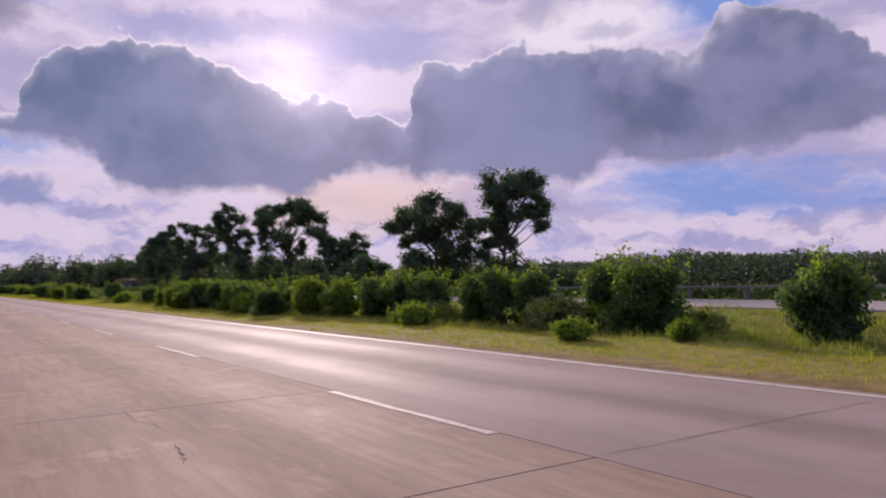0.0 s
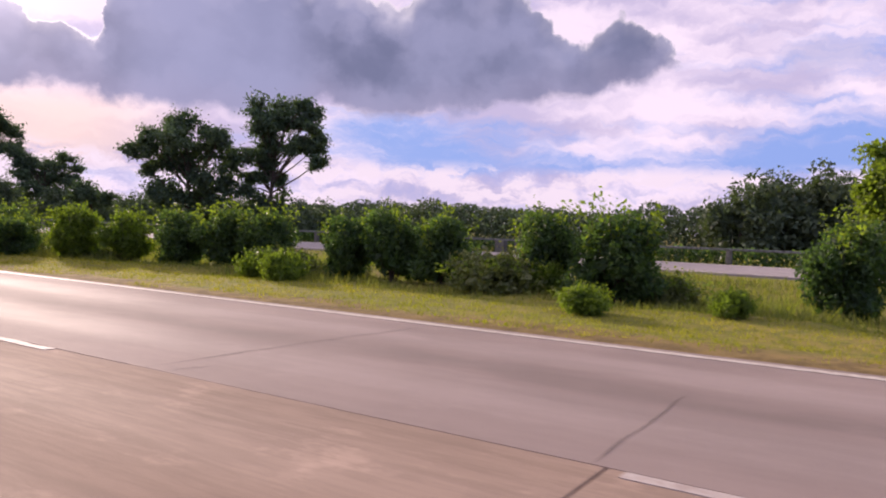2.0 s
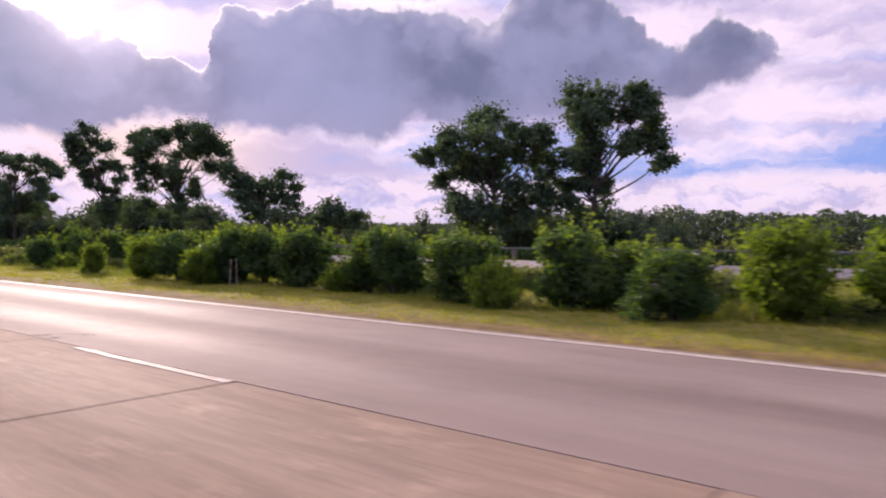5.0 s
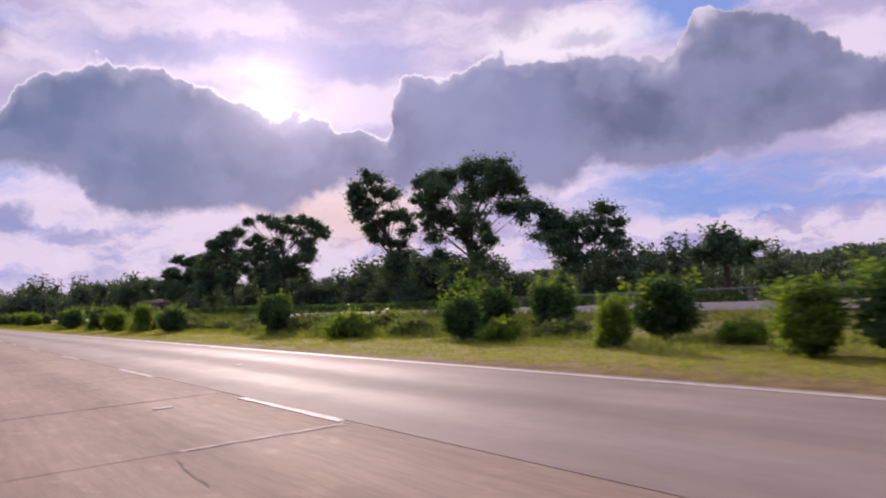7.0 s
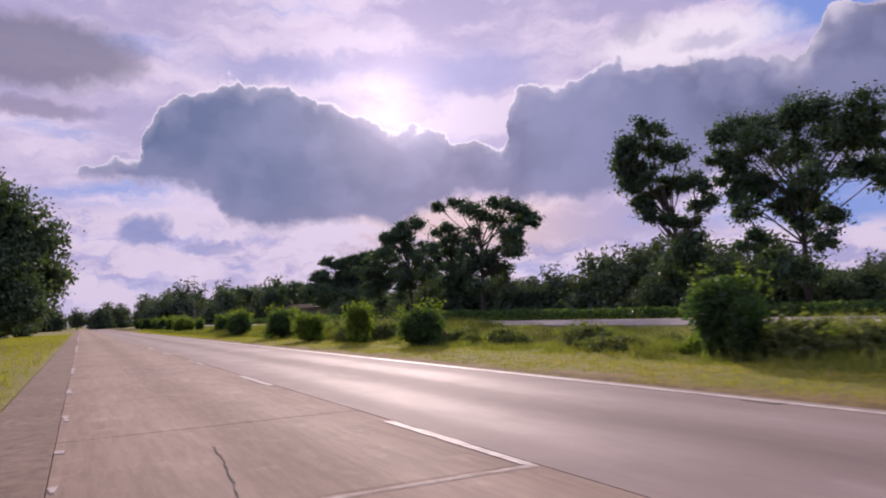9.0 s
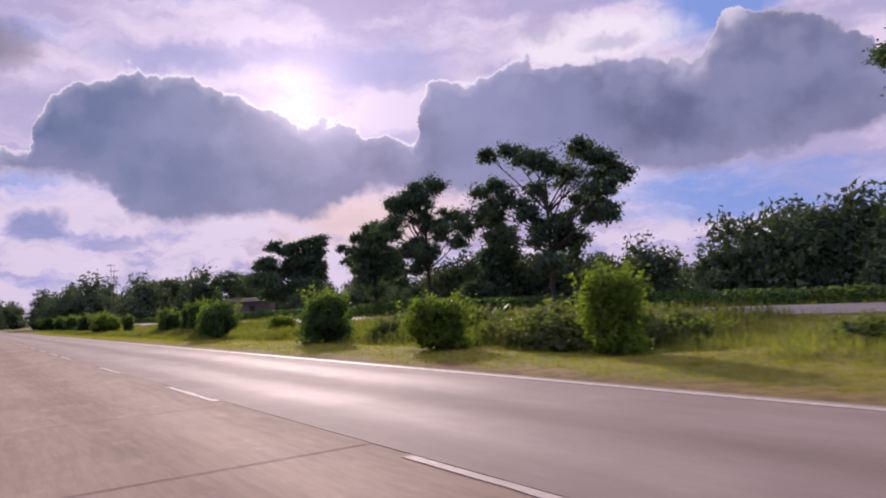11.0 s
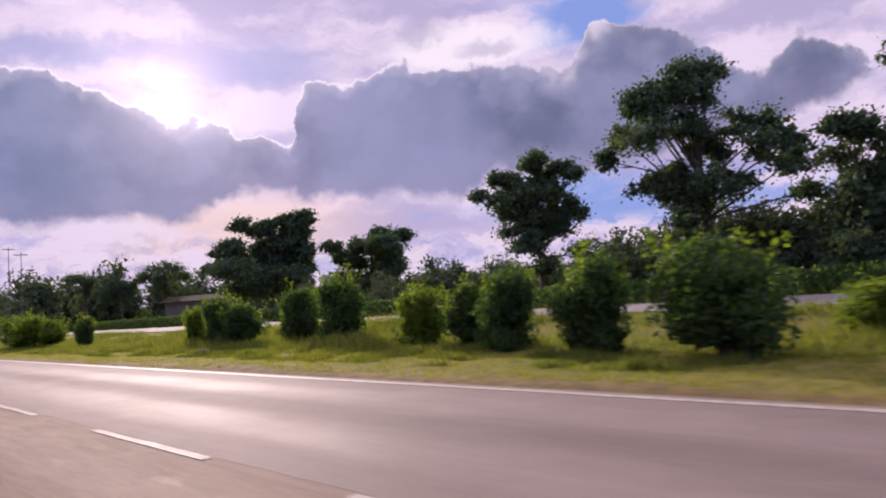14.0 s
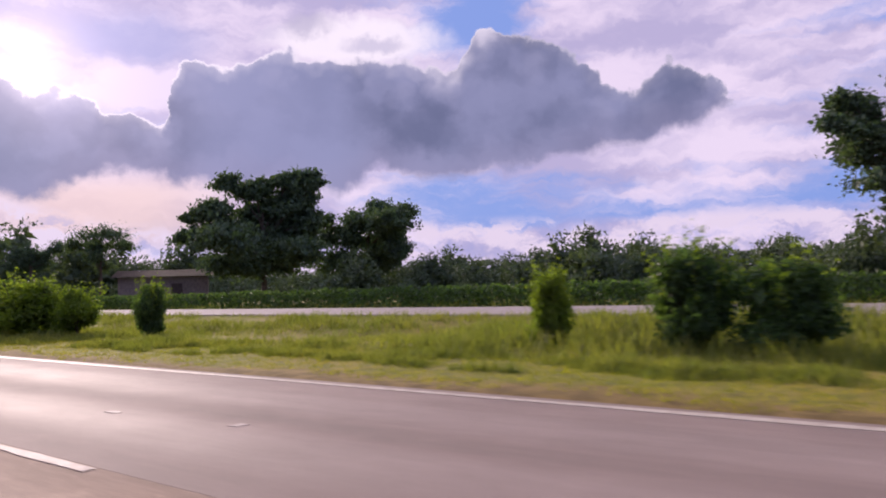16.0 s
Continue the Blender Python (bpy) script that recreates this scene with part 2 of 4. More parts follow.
# ---------------------------------------------------------------- materials
def material(name, colours, scales=(1.0, 8.0), rough=0.8, bump=0.2, bump_scale=30.0, spec=0.4, random_by="", spread=0.0, leaf=0.0, metal=0.0, stretch=(1, 1, 1)):
    """A worn surface: three colours mixed by a coarse and a fine noise in metres, with relief."""
    m = bpy.data.materials.new(name)
    m.use_nodes = True
    n = Nodes(m.node_tree)
    if random_by == "island":
        seed = n.add("ShaderNodeNewGeometry").outputs["Random Per Island"]
    else:
        seed = n.add("ShaderNodeObjectInfo").outputs["Random"]
    pos = n.add("ShaderNodeNewGeometry").outputs["Position"]
    mul = n.add("ShaderNodeVectorMath", operation="MULTIPLY")
    n.wire(pos, mul.inputs[0])
    mul.inputs[1].default_value = stretch
    pos = mul.outputs[0]
    a, b, c = colours
    coarse = n.step(n.noise(pos, scales[0], 4, 0.6), 0.35, 0.65)
    fine = n.step(n.noise(pos, scales[1], 5, 0.65), 0.38, 0.68)
    colour = n.mix(fine, n.mix(coarse, a, b), c)
    if spread:
        shade = n.math("ADD", 1.0 - spread, n.math("MULTIPLY", seed, 2 * spread))
        colour = n.mix(1.0, colour, n.vec(shade, shade, shade), "MULTIPLY")
    p = n.add("ShaderNodeBsdfPrincipled")
    n.wire(colour, p.inputs["Base Color"])
    n.wire(n.math("ADD", rough - 0.03, n.math("MULTIPLY", fine, 0.06), clamp=True), p.inputs["Roughness"])
    p.inputs["Specular IOR Level"].default_value = spec
    p.inputs["Metallic"].default_value = metal
    if bump:
        bn = n.add("ShaderNodeBump")
        bn.inputs["Strength"].default_value = bump
        bn.inputs["Distance"].default_value = 0.02
        n.wire(n.noise(pos, bump_scale, 4, 0.65), bn.inputs["Height"])
        n.wire(bn.outputs[0], p.inputs["Normal"])
    out = p.outputs[0]
    if leaf:
        t = n.add("ShaderNodeBsdfTranslucent")
        n.wire(n.mix(1.0, colour, (1.55, 1.75, 0.55), "MULTIPLY"), t.inputs["Color"])
        mx = n.add("ShaderNodeMixShader")
        mx.inputs[0].default_value = leaf
        n.wire(out, mx.inputs[1])
        n.wire(t.outputs[0], mx.inputs[2])
        out = mx.outputs[0]
    n.wire(out, n.add("ShaderNodeOutputMaterial").inputs["Surface"])
    return m


SHOULDER = material("shoulder_paving", ((0.205, 0.138, 0.096), (0.250, 0.172, 0.124), (0.155, 0.105, 0.072)), (0.5, 6.0), 0.85, 0.4, 40, 0.15)
JOINT = material("joint_filler", ((0.15, 0.106, 0.081), (0.19, 0.136, 0.105), (0.115, 0.082, 0.063)), (1.0, 20.0), 0.8)
PAINT = material("road_paint", ((0.48, 0.405, 0.325), (0.55, 0.47, 0.38), (0.39, 0.315, 0.25)), (0.8, 7.0), 0.7, 0.2, 30, 0.2)
WORN_PAINT = material("worn_paint", ((0.43, 0.35, 0.30), (0.50, 0.42, 0.36), (0.36, 0.28, 0.235)), (0.8, 7.0), 0.75, 0.2, 30, 0.2)
FAR_ROAD = material("pale_asphalt", ((0.30, 0.25, 0.235), (0.34, 0.285, 0.265), (0.25, 0.21, 0.20)), (0.2, 4.0), 0.9, 0.3, 40, 0.15)
def ground_material():
    """Grassy ground, with a worn strip of dry straw and bare earth along the edge of the paving."""
    m = bpy.data.materials.new("grassy_ground")
    m.use_nodes = True
    n = Nodes(m.node_tree)
    pos = n.add("ShaderNodeNewGeometry").outputs["Position"]
    x, y, _ = n.split(pos)
    coarse = n.step(n.noise(pos, 0.25, 4, 0.6), 0.35, 0.65)
    fine = n.step(n.noise(pos, 3.0, 5, 0.65), 0.38, 0.68)
    green = n.mix(fine, n.mix(coarse, (0.195, 0.178, 0.034), (0.262, 0.200, 0.052)), (0.135, 0.136, 0.028))
    dry = n.mix(fine, n.mix(coarse, (0.230, 0.150, 0.058), (0.265, 0.180, 0.070)), (0.150, 0.098, 0.045))
    ragged = n.math("ADD", n.math("SUBTRACT", x, 7.4), n.math("MULTIPLY", n.math("SUBTRACT", n.noise(n.vec(x, n.math("MULTIPLY", y, 0.5), 4.0), 0.9, 5, 0.65), 0.5), 1.8))
    colour = n.mix(n.math("MULTIPLY", n.step(n.math("ABSOLUTE", ragged), 0.95, 0.35), 0.9), green, dry)
    worn = n.step(n.noise(n.vec(n.math("MULTIPLY", x, 1.4), n.math("MULTIPLY", y, 0.3), 9.0), 1.0, 5, 0.65), 0.58, 0.70)
    colour = n.mix(n.math("MULTIPLY", worn, 0.7), colour, (0.170, 0.112, 0.050))
    p = n.add("ShaderNodeBsdfPrincipled")
    n.wire(colour, p.inputs["Base Color"])
    p.inputs["Roughness"].default_value = 0.95
    p.inputs["Specular IOR Level"].default_value = 0.1
    bn = n.add("ShaderNodeBump")
    bn.inputs["Strength"].default_value = 0.6
    bn.inputs["Distance"].default_value = 0.02
    n.wire(n.noise(pos, 25.0, 4, 0.65), bn.inputs["Height"])
    n.wire(bn.outputs[0], p.inputs["Normal"])
    n.wire(p.outputs[0], n.add("ShaderNodeOutputMaterial").inputs["Surface"])
    return m


SOIL = ground_material()
GRASS = material("mown_grass", ((0.245, 0.236, 0.030), (0.325, 0.268, 0.046), (0.172, 0.184, 0.024)), (0.3, 4.0), 0.7, 0, 1, 0.2, "island", 0.3, 0.45)
TALL = material("tall_grass", ((0.165, 0.178, 0.050), (0.235, 0.220, 0.066), (0.115, 0.135, 0.042)), (0.3, 4.0), 0.7, 0, 1, 0.2, "island", 0.3, 0.45)
LEAF = material("bush_leaf", ((0.062, 0.104, 0.044), (0.086, 0.127, 0.046), (0.046, 0.080, 0.040)), (0.5, 5.0), 0.55, 0, 1, 0.3, "island", 0.35, 0.52)
WEED_LEAF = material("weed_leaf", ((0.135, 0.152, 0.066), (0.185, 0.185, 0.082), (0.096, 0.116, 0.052)), (0.5, 5.0), 0.6, 0, 1, 0.3, "island", 0.3, 0.45)
# colour of the pale plants, and of shrub tips painted as sunlit
LIGHT_LEAF = material("pale_and_sunlit_leaf", ((0.125, 0.168, 0.030), (0.162, 0.200, 0.036), (0.092, 0.134, 0.026)), (0.5, 5.0), 0.55, 0, 1, 0.3, "island", 0.3, 0.55)
# tree leaf colours, lifted and slightly blued to carry the haze
CROWN = material("tree_leaf", ((0.072, 0.108, 0.066), (0.095, 0.130, 0.068), (0.056, 0.090, 0.062)), (0.3, 3.0), 0.65, 0, 1, 0.3, "island", 0.35, 0.25)
FAR_LEAF = material("far_leaf", ((0.080, 0.108, 0.066), (0.102, 0.128, 0.068), (0.062, 0.088, 0.059)), (0.2, 2.0), 0.7, 0, 1, 0.3, "island", 0.3, 0.2)
BARK = material("bark", ((0.10, 0.075, 0.055), (0.14, 0.11, 0.085), (0.06, 0.045, 0.035)), (2.0, 14.0), 0.9, 0.8, 30, 0.2, stretch=(1, 1, 0.25))
STEEL = material("weathered_rail", ((0.15, 0.155, 0.14), (0.20, 0.20, 0.185), (0.10, 0.095, 0.085)), (0.6, 9.0), 0.8, 0.1, 30, 0.2)
POST = material("concrete_post", ((0.15, 0.14, 0.12), (0.19, 0.18, 0.155), (0.11, 0.10, 0.085)), (1.0, 12.0), 0.9, 0.3, 30, 0.2)
PLASTER = material("dull_plaster", ((0.22, 0.17, 0.15), (0.27, 0.21, 0.18), (0.17, 0.13, 0.12)), (0.6, 6.0), 0.9)
TIN = material("rusty_tin", ((0.09, 0.065, 0.06), (0.11, 0.08, 0.07), (0.07, 0.05, 0.045)), (0.6, 6.0), 0.95, 0.2, 30, 0.1)


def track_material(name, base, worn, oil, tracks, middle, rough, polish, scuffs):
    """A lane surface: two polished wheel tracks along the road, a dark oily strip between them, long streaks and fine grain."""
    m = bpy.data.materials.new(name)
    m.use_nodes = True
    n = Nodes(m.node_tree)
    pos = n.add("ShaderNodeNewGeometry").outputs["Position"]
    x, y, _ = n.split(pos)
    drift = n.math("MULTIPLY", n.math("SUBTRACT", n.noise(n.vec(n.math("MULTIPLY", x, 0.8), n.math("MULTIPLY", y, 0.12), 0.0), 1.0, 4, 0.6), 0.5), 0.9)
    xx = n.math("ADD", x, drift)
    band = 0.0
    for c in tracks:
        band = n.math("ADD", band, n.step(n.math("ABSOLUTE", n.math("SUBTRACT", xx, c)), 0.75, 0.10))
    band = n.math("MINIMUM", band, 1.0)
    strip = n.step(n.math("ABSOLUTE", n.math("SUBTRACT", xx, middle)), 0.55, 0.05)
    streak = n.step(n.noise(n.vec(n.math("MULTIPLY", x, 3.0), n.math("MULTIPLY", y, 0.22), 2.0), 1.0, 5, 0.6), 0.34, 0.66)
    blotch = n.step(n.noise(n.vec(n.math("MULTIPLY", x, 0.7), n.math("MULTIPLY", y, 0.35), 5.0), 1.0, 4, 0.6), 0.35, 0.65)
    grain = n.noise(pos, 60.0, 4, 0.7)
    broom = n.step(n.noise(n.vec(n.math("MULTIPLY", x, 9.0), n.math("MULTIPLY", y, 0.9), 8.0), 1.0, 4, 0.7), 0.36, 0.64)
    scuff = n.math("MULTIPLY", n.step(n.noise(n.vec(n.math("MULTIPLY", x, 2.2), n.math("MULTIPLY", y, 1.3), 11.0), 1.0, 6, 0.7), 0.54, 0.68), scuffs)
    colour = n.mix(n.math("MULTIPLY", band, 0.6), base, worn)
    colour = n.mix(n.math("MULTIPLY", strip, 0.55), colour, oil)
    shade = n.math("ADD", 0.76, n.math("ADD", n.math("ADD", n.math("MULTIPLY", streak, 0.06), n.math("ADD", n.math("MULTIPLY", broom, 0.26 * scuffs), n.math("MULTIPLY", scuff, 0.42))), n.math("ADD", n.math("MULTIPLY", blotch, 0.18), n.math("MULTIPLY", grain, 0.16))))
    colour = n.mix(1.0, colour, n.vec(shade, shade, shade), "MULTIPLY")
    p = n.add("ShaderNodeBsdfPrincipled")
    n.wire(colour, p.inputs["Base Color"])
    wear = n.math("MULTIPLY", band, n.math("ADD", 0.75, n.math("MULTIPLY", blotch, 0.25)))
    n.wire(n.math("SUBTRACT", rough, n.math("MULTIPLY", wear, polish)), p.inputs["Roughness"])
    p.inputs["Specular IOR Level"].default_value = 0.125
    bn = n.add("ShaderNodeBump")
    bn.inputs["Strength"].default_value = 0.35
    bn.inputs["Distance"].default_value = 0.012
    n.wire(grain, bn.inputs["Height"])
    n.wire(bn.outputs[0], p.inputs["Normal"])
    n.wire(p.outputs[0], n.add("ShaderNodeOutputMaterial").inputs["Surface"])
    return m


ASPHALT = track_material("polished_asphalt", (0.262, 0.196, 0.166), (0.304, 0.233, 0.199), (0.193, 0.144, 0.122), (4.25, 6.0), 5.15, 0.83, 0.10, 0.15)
CONCRETE = track_material("worn_concrete", (0.260, 0.180, 0.130), (0.294, 0.207, 0.153), (0.214, 0.145, 0.104), (0.75, 2.35), 1.6, 0.87, 0.05, 0.75)
CRACK = material("crack", ((0.03, 0.025, 0.02), (0.04, 0.032, 0.028), (0.02, 0.017, 0.015)), (1.0, 20.0), 0.95, 0.0)
PALE_STRIP = material("joint_seal", ((0.43, 0.33, 0.275), (0.49, 0.38, 0.32), (0.34, 0.25, 0.205)), (1.0, 8.0), 0.8, 0.3)


# ---------------------------------------------------------------- mesh helpers
def sheet(name, verts, faces, mat, parent=None, label="", smooth=False):
    me = bpy.data.meshes.new(name)
    me.from_pydata([tuple(v) for v in verts], [], faces)
    me.materials.append(mat)
    if smooth:
        me.shade_smooth()
    ob = new(name, me)
    if parent:
        ob.parent = parent
    if label:
        tagged(ob, label)
    return ob


def part(name, bm, mat, parent, label=""):
    me = bpy.data.meshes.new(name)
    bm.to_mesh(me)
    bm.free()
    me.materials.append(mat)
    ob = new(name, me)
    ob.parent = parent
    return tagged(ob, label)


def box_bm(lo, hi, bevel=0.0):
    bm = bmesh.new()
    bmesh.ops.create_cube(bm, size=1.0)
    for v in bm.verts:
        v.co = [(l + h) / 2 + c * (h - l) for c, l, h in zip(v.co, lo, hi)]
    if bevel:
        bmesh.ops.bevel(bm, geom=bm.edges[:], offset=bevel, segments=1, affect="EDGES")
    return bm


def tube(points, radii, sides=7):
    """A bent, tapered stem: its corners and faces."""
    verts, faces = [], []
    pts = [Vector(p) for p in points]
    for i, (p, r) in enumerate(zip(pts, radii)):
        d = (pts[min(i + 1, len(pts) - 1)] - pts[max(i - 1, 0)]).normalized()
        u = d.orthogonal().normalized()
        w = d.cross(u)
        for k in range(sides):
            a = 2 * math.pi * k / sides
            verts.append(p + (u * math.cos(a) + w * math.sin(a)) * r)
        if i:
            o = (i - 1) * sides
            faces += [(o + k, o + (k + 1) % sides, o + sides + (k + 1) % sides, o + sides + k) for k in range(sides)]
    return verts, faces


def leaves(centres, out, size, rng, width=0.55, plain=False):
    """Folded leaf blades at the centres, turned every way but mostly outward: corners and faces. plain: unfolded, for far plants."""
    k = len(centres)
    along = rng.normal(size=(k, 3)) + out * 0.6
    along[:, 2] -= 0.25
    along /= np.linalg.norm(along, axis=1)[:, None]
    side = np.cross(along, rng.normal(size=(k, 3)))
    side /= np.linalg.norm(side, axis=1)[:, None] + 1e-9
    up = np.cross(side, along)
    s = size * rng.uniform(0.65, 1.35, k)[:, None]
    if plain:
        v = np.stack([centres - along * s * 0.5 + side * s * width * 0.5, centres - along * s * 0.5 - side * s * width * 0.5, centres + along * s * 0.5], 1)
        return v.reshape(-1, 3), np.arange(3 * k).reshape(-1, 3).tolist()
    v = np.stack([centres - along * s * 0.5, centres + side * s * width * 0.5 + up * s * 0.12,
                  centres + along * s * 0.5, centres - side * s * width * 0.5 + up * s * 0.12], 1).reshape(-1, 3)
    f = []
    for i in range(0, 4 * k, 4):
        f.append((i, i + 1, i + 2))
        f.append((i, i + 2, i + 3))
    return v, f


# ---------------------------------------------------------------- ground and roads
LINE_L, LINE_D, LINE_R = -0.10, 3.16, 7.08      # painted lines across the road, metres
ROAD_R, ROAD_L = 7.30, -0.98
FAR_A, FAR_B, FAR_Z = 18.4, 24.3, 0.29


def ground_height(x, y):
    """The lie of the land: flat verges, a shallow swale in the median, the raised far carriageway."""
    stops = ((-400, 0.0), (-1.2, 0.0), (-0.95, -0.09), (7.2, -0.09), (7.42, 0.0), (9.8, 0.02), (12.0, -0.03), (14.5, -0.14), (16.2, 0.06),
             (18.0, 0.24), (24.4, 0.22), (26.0, 0.14), (40.0, 0.05), (3000, 0.05))
    z = float(np.interp(x, [s[0] for s in stops], [s[1] for s in stops]))
    if x > 7.5 or x < -1.3:
        amp = 0.05 if x < 10.5 else 0.13 if x < 17.0 else (0.0 if x < 24.5 else 0.06)
        z += amp * noise.noise((x * 0.45, y * 0.3, 0.0)) + 0.4 * amp * noise.noise((x * 1.7, y * 1.4, 5.0))
    return z


def build_ground():
    xs = [-2600, -900, -300, -120, -60, -30, -18, -11, -7, -4.5, -3, -2, -1.35, -1.2, -0.95, 2, 5, 7.2, 7.42]
    xs += [7.42 + 0.42 * i for i in range(1, 25)] + [18.0, 18.6, 21, 24.4, 25, 26, 28, 31, 35, 40, 48, 60, 80, 120, 200, 400, 1000, 2600]
    ys = [-2600, -800, -250, -90, -45, -30] + [-22 + 0.8 * i for i in range(240)] + [176, 185, 200, 220, 250, 300, 380, 500, 800, 1500, 3200]
    verts = [(x, y, ground_height(x, y)) for y in ys for x in xs]
    w = len(xs)
    faces = [(j * w + i, j * w + i + 1, (j + 1) * w + i + 1, (j + 1) * w + i) for j in range(len(ys) - 1) for i in range(w - 1)]
    tagged(sheet("ground", verts, faces, SOIL, smooth=True), "uneven grassy ground with yellowed and bare patches", "ground", kind="structure")


build_ground()


def ribbon(name, x0, x1, y0, y1, z, mat, parent, step=4.0, wobble=0.0, thick=0.006):
    """A thin painted or laid strip along the road, with slightly ragged edges."""
    rng = np.random.default_rng(int(abs(y0) * 10 + x0 * 100) + 5)
    k = max(2, int((y1 - y0) / step) + 1)
    verts, faces = [], []
    for i in range(k):
        y = y0 + (y1 - y0) * i / (k - 1)
        a, b = rng.normal(0, wobble, 2)
        verts += [(x0 + a, y, z - thick), (x0 + a, y, z), (x1 + b, y, z), (x1 + b, y, z - thick)]
        if i:
            o = 4 * (i - 1)
            faces += [(o + q, o + q + 1, o + q + 5, o + q + 4) for q in range(3)]
    faces += [(0, 1, 2, 3), (4 * k - 1, 4 * k - 2, 4 * k - 3, 4 * k - 4)]
    return sheet(name, verts, faces, mat, parent)


def build_road():
    road = sheet("road", [(ROAD_L, -60, -0.028), (ROAD_R, -60, -0.028), (ROAD_R, 420, -0.028), (ROAD_L, 420, -0.028)], [(0, 1, 2, 3)], JOINT)
    tagged(road, "grey-brown concrete carriageway with dark joints and painted lines", "road", kind="structure")
    ribbon("shoulder", ROAD_L, -0.155, -60, 420, -0.002, SHOULDER, road, 1.0, 0.002, 0.05)
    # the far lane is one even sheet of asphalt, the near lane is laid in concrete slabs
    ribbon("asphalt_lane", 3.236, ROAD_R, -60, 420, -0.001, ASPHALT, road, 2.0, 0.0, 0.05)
    rng = np.random.default_rng(4)
    edge, long, x0, x1 = 0.006, 4.035, -0.15, 3.226
    bm = box_bm((x0, edge, -0.06), (x1, long - edge, 0.0), 0.005)
    me = bpy.data.meshes.new("slab")
    bm.to_mesh(me)
    bm.free()
    me.materials.append(CONCRETE)
    for i in range(-4, 21):
        ob = new("slab", me)
        ob.parent = road
        ob.location = (0, 3.57 + long * i, rng.uniform(-0.003, 0.0))
        ob.rotation_euler = (rng.normal(0, 0.0004), 0, 0)
    verts, faces = [], []
    for i in range(-14, 104):
        if -4 <= i < 21:
            continue
        y, z, o = 3.57 + long * i, -0.002, len(verts)
        gap, side = (0.002, 3.235) if i >= 21 else (edge, x1)
        verts += [(x0, y + gap, z), (side, y + gap, z), (side, y + long - gap, z), (x0, y + long - gap, z)]
        faces.append((o, o + 1, o + 2, o + 3))
    tagged(sheet("far_slab", verts, faces, CONCRETE, road), kind="stuff")
    # pale strips along some joints, small paint marks, spilt soil at the edge
    for y, xa, xb in ((43.92, 1.5, 3.1), (59.95, 1.2, 3.2), (35.95, 1.3, 2.6), (75.95, 0.4, 3.1)):
        verts, faces = [], []
        for k in range(14):
            x = xa + (xb - xa) * k / 13
            w = rng.uniform(0.012, 0.035)
            verts += [(x, y - w, 0.004), (x, y + w, 0.004)]
            if k:
                faces.append((2 * k - 2, 2 * k, 2 * k + 1, 2 * k - 1))
        sheet("joint_seal", verts, faces, PALE_STRIP, road)
    for x, y, w, l in ((2.15, 47.05, 0.13, 0.06), (5.04, 52.47, 0.09, 0.06), (4.75, 131.45, 0.07, 0.05), (4.56, 133.3, 0.04, 0.10)):
        ribbon("paint_mark", x - w, x + w, y - l, y + l, 0.005, WORN_PAINT, road, 0.05, 0.012)
    for x, y, l in ((6.96, 61.1, 0.25), (6.88, 92.9, 0.12), (6.88, 121.9, 0.09)):
        ribbon("soil_spill", x - 0.03, x + 0.05, y - l, y + l, 0.007, JOINT, road, 0.05, 0.014)
    # painted lines
    ribbon("edge_line", LINE_R - 0.068, LINE_R + 0.068, -60, 420, 0.005, PAINT, road, 0.7, 0.008)
    for y0, run in ((-40, 16), (-9, 13), (12, 9), (30, 12), (47, 9), (61.4, 0.25), (63.3, 0.2), (66.0, 0.7), (70.5, 1), (77, 3), (95, 14), (125, 30)):
        ribbon("worn_edge_line", LINE_L - 0.04, LINE_L + 0.035, y0, y0 + run, 0.005, WORN_PAINT, road, 0.25, 0.02)
    dashes = (-20.0, -11.8, -3.6, 4.6, 12.7, 20.2, 27.8, 36.0, 44.1, 51.8, 60.0, 68.5, 76.6, 84.8, 92.4, 101.4, 105.7, 110.7, 116.1, 121.2, 126.3, 131.0)
    for y0 in dashes + tuple(136.4 + 5.2 * i for i in range(24)):
        ribbon("lane_dash", LINE_D - 0.05, LINE_D + 0.05, y0, y0 + 2.9, 0.005, WORN_PAINT, road, 0.3, 0.006)
    # ragged cracks across the slabs
    for wide, points in ((0.012, ((1.47, 31.79), (1.41, 31.24), (1.25, 30.80), (1.14, 30.24), (1.07, 29.79))), (0.004, ((1.07, 7.87), (1.03, 7.13), (1.12, 6.67), (1.05, 6.43))),
                         (0.004, ((1.13, 41.4), (1.12, 39.6), (1.12, 38.2))), (0.007, ((1.03, 57.3), (1.07, 56.5))), (0.008, ((1.24, 62.7), (1.18, 61.6), (1.04, 60.3))), (0.011, ((1.19, 35.01), (1.12, 34.48), (1.18, 34.22), (1.14, 34.0), (1.15, 33.67))),
                         (0.008, ((1.07, 5.82), (1.02, 5.46), (0.95, 5.15))), (0.006, ((1.36, 43.56), (1.30, 42.9), (1.28, 42.43))), (0.005, ((1.26, 39.1), (1.17, 38.1))),
                         (0.022, ((3.26, 32.17), (3.34, 32.06), (3.45, 32.0))), (0.026, ((3.26, 31.75), (3.38, 31.69))), (0.016, ((3.66, 31.74), (3.72, 31.70), (3.78, 31.60))),
                         (0.007, ((3.44, 32.0), (3.62, 31.88), (3.70, 31.70))), (0.006, ((3.24, 11.44), (5.0, 11.38), (6.9, 11.24))), (0.005, ((3.24, 3.58), (4.96, 3.55), (6.9, 3.5))),
                         (0.004, ((3.24, 7.7), (5.2, 7.74))), (0.006, ((3.3, 11.2), (3.6, 11.11)))):
        pts = []
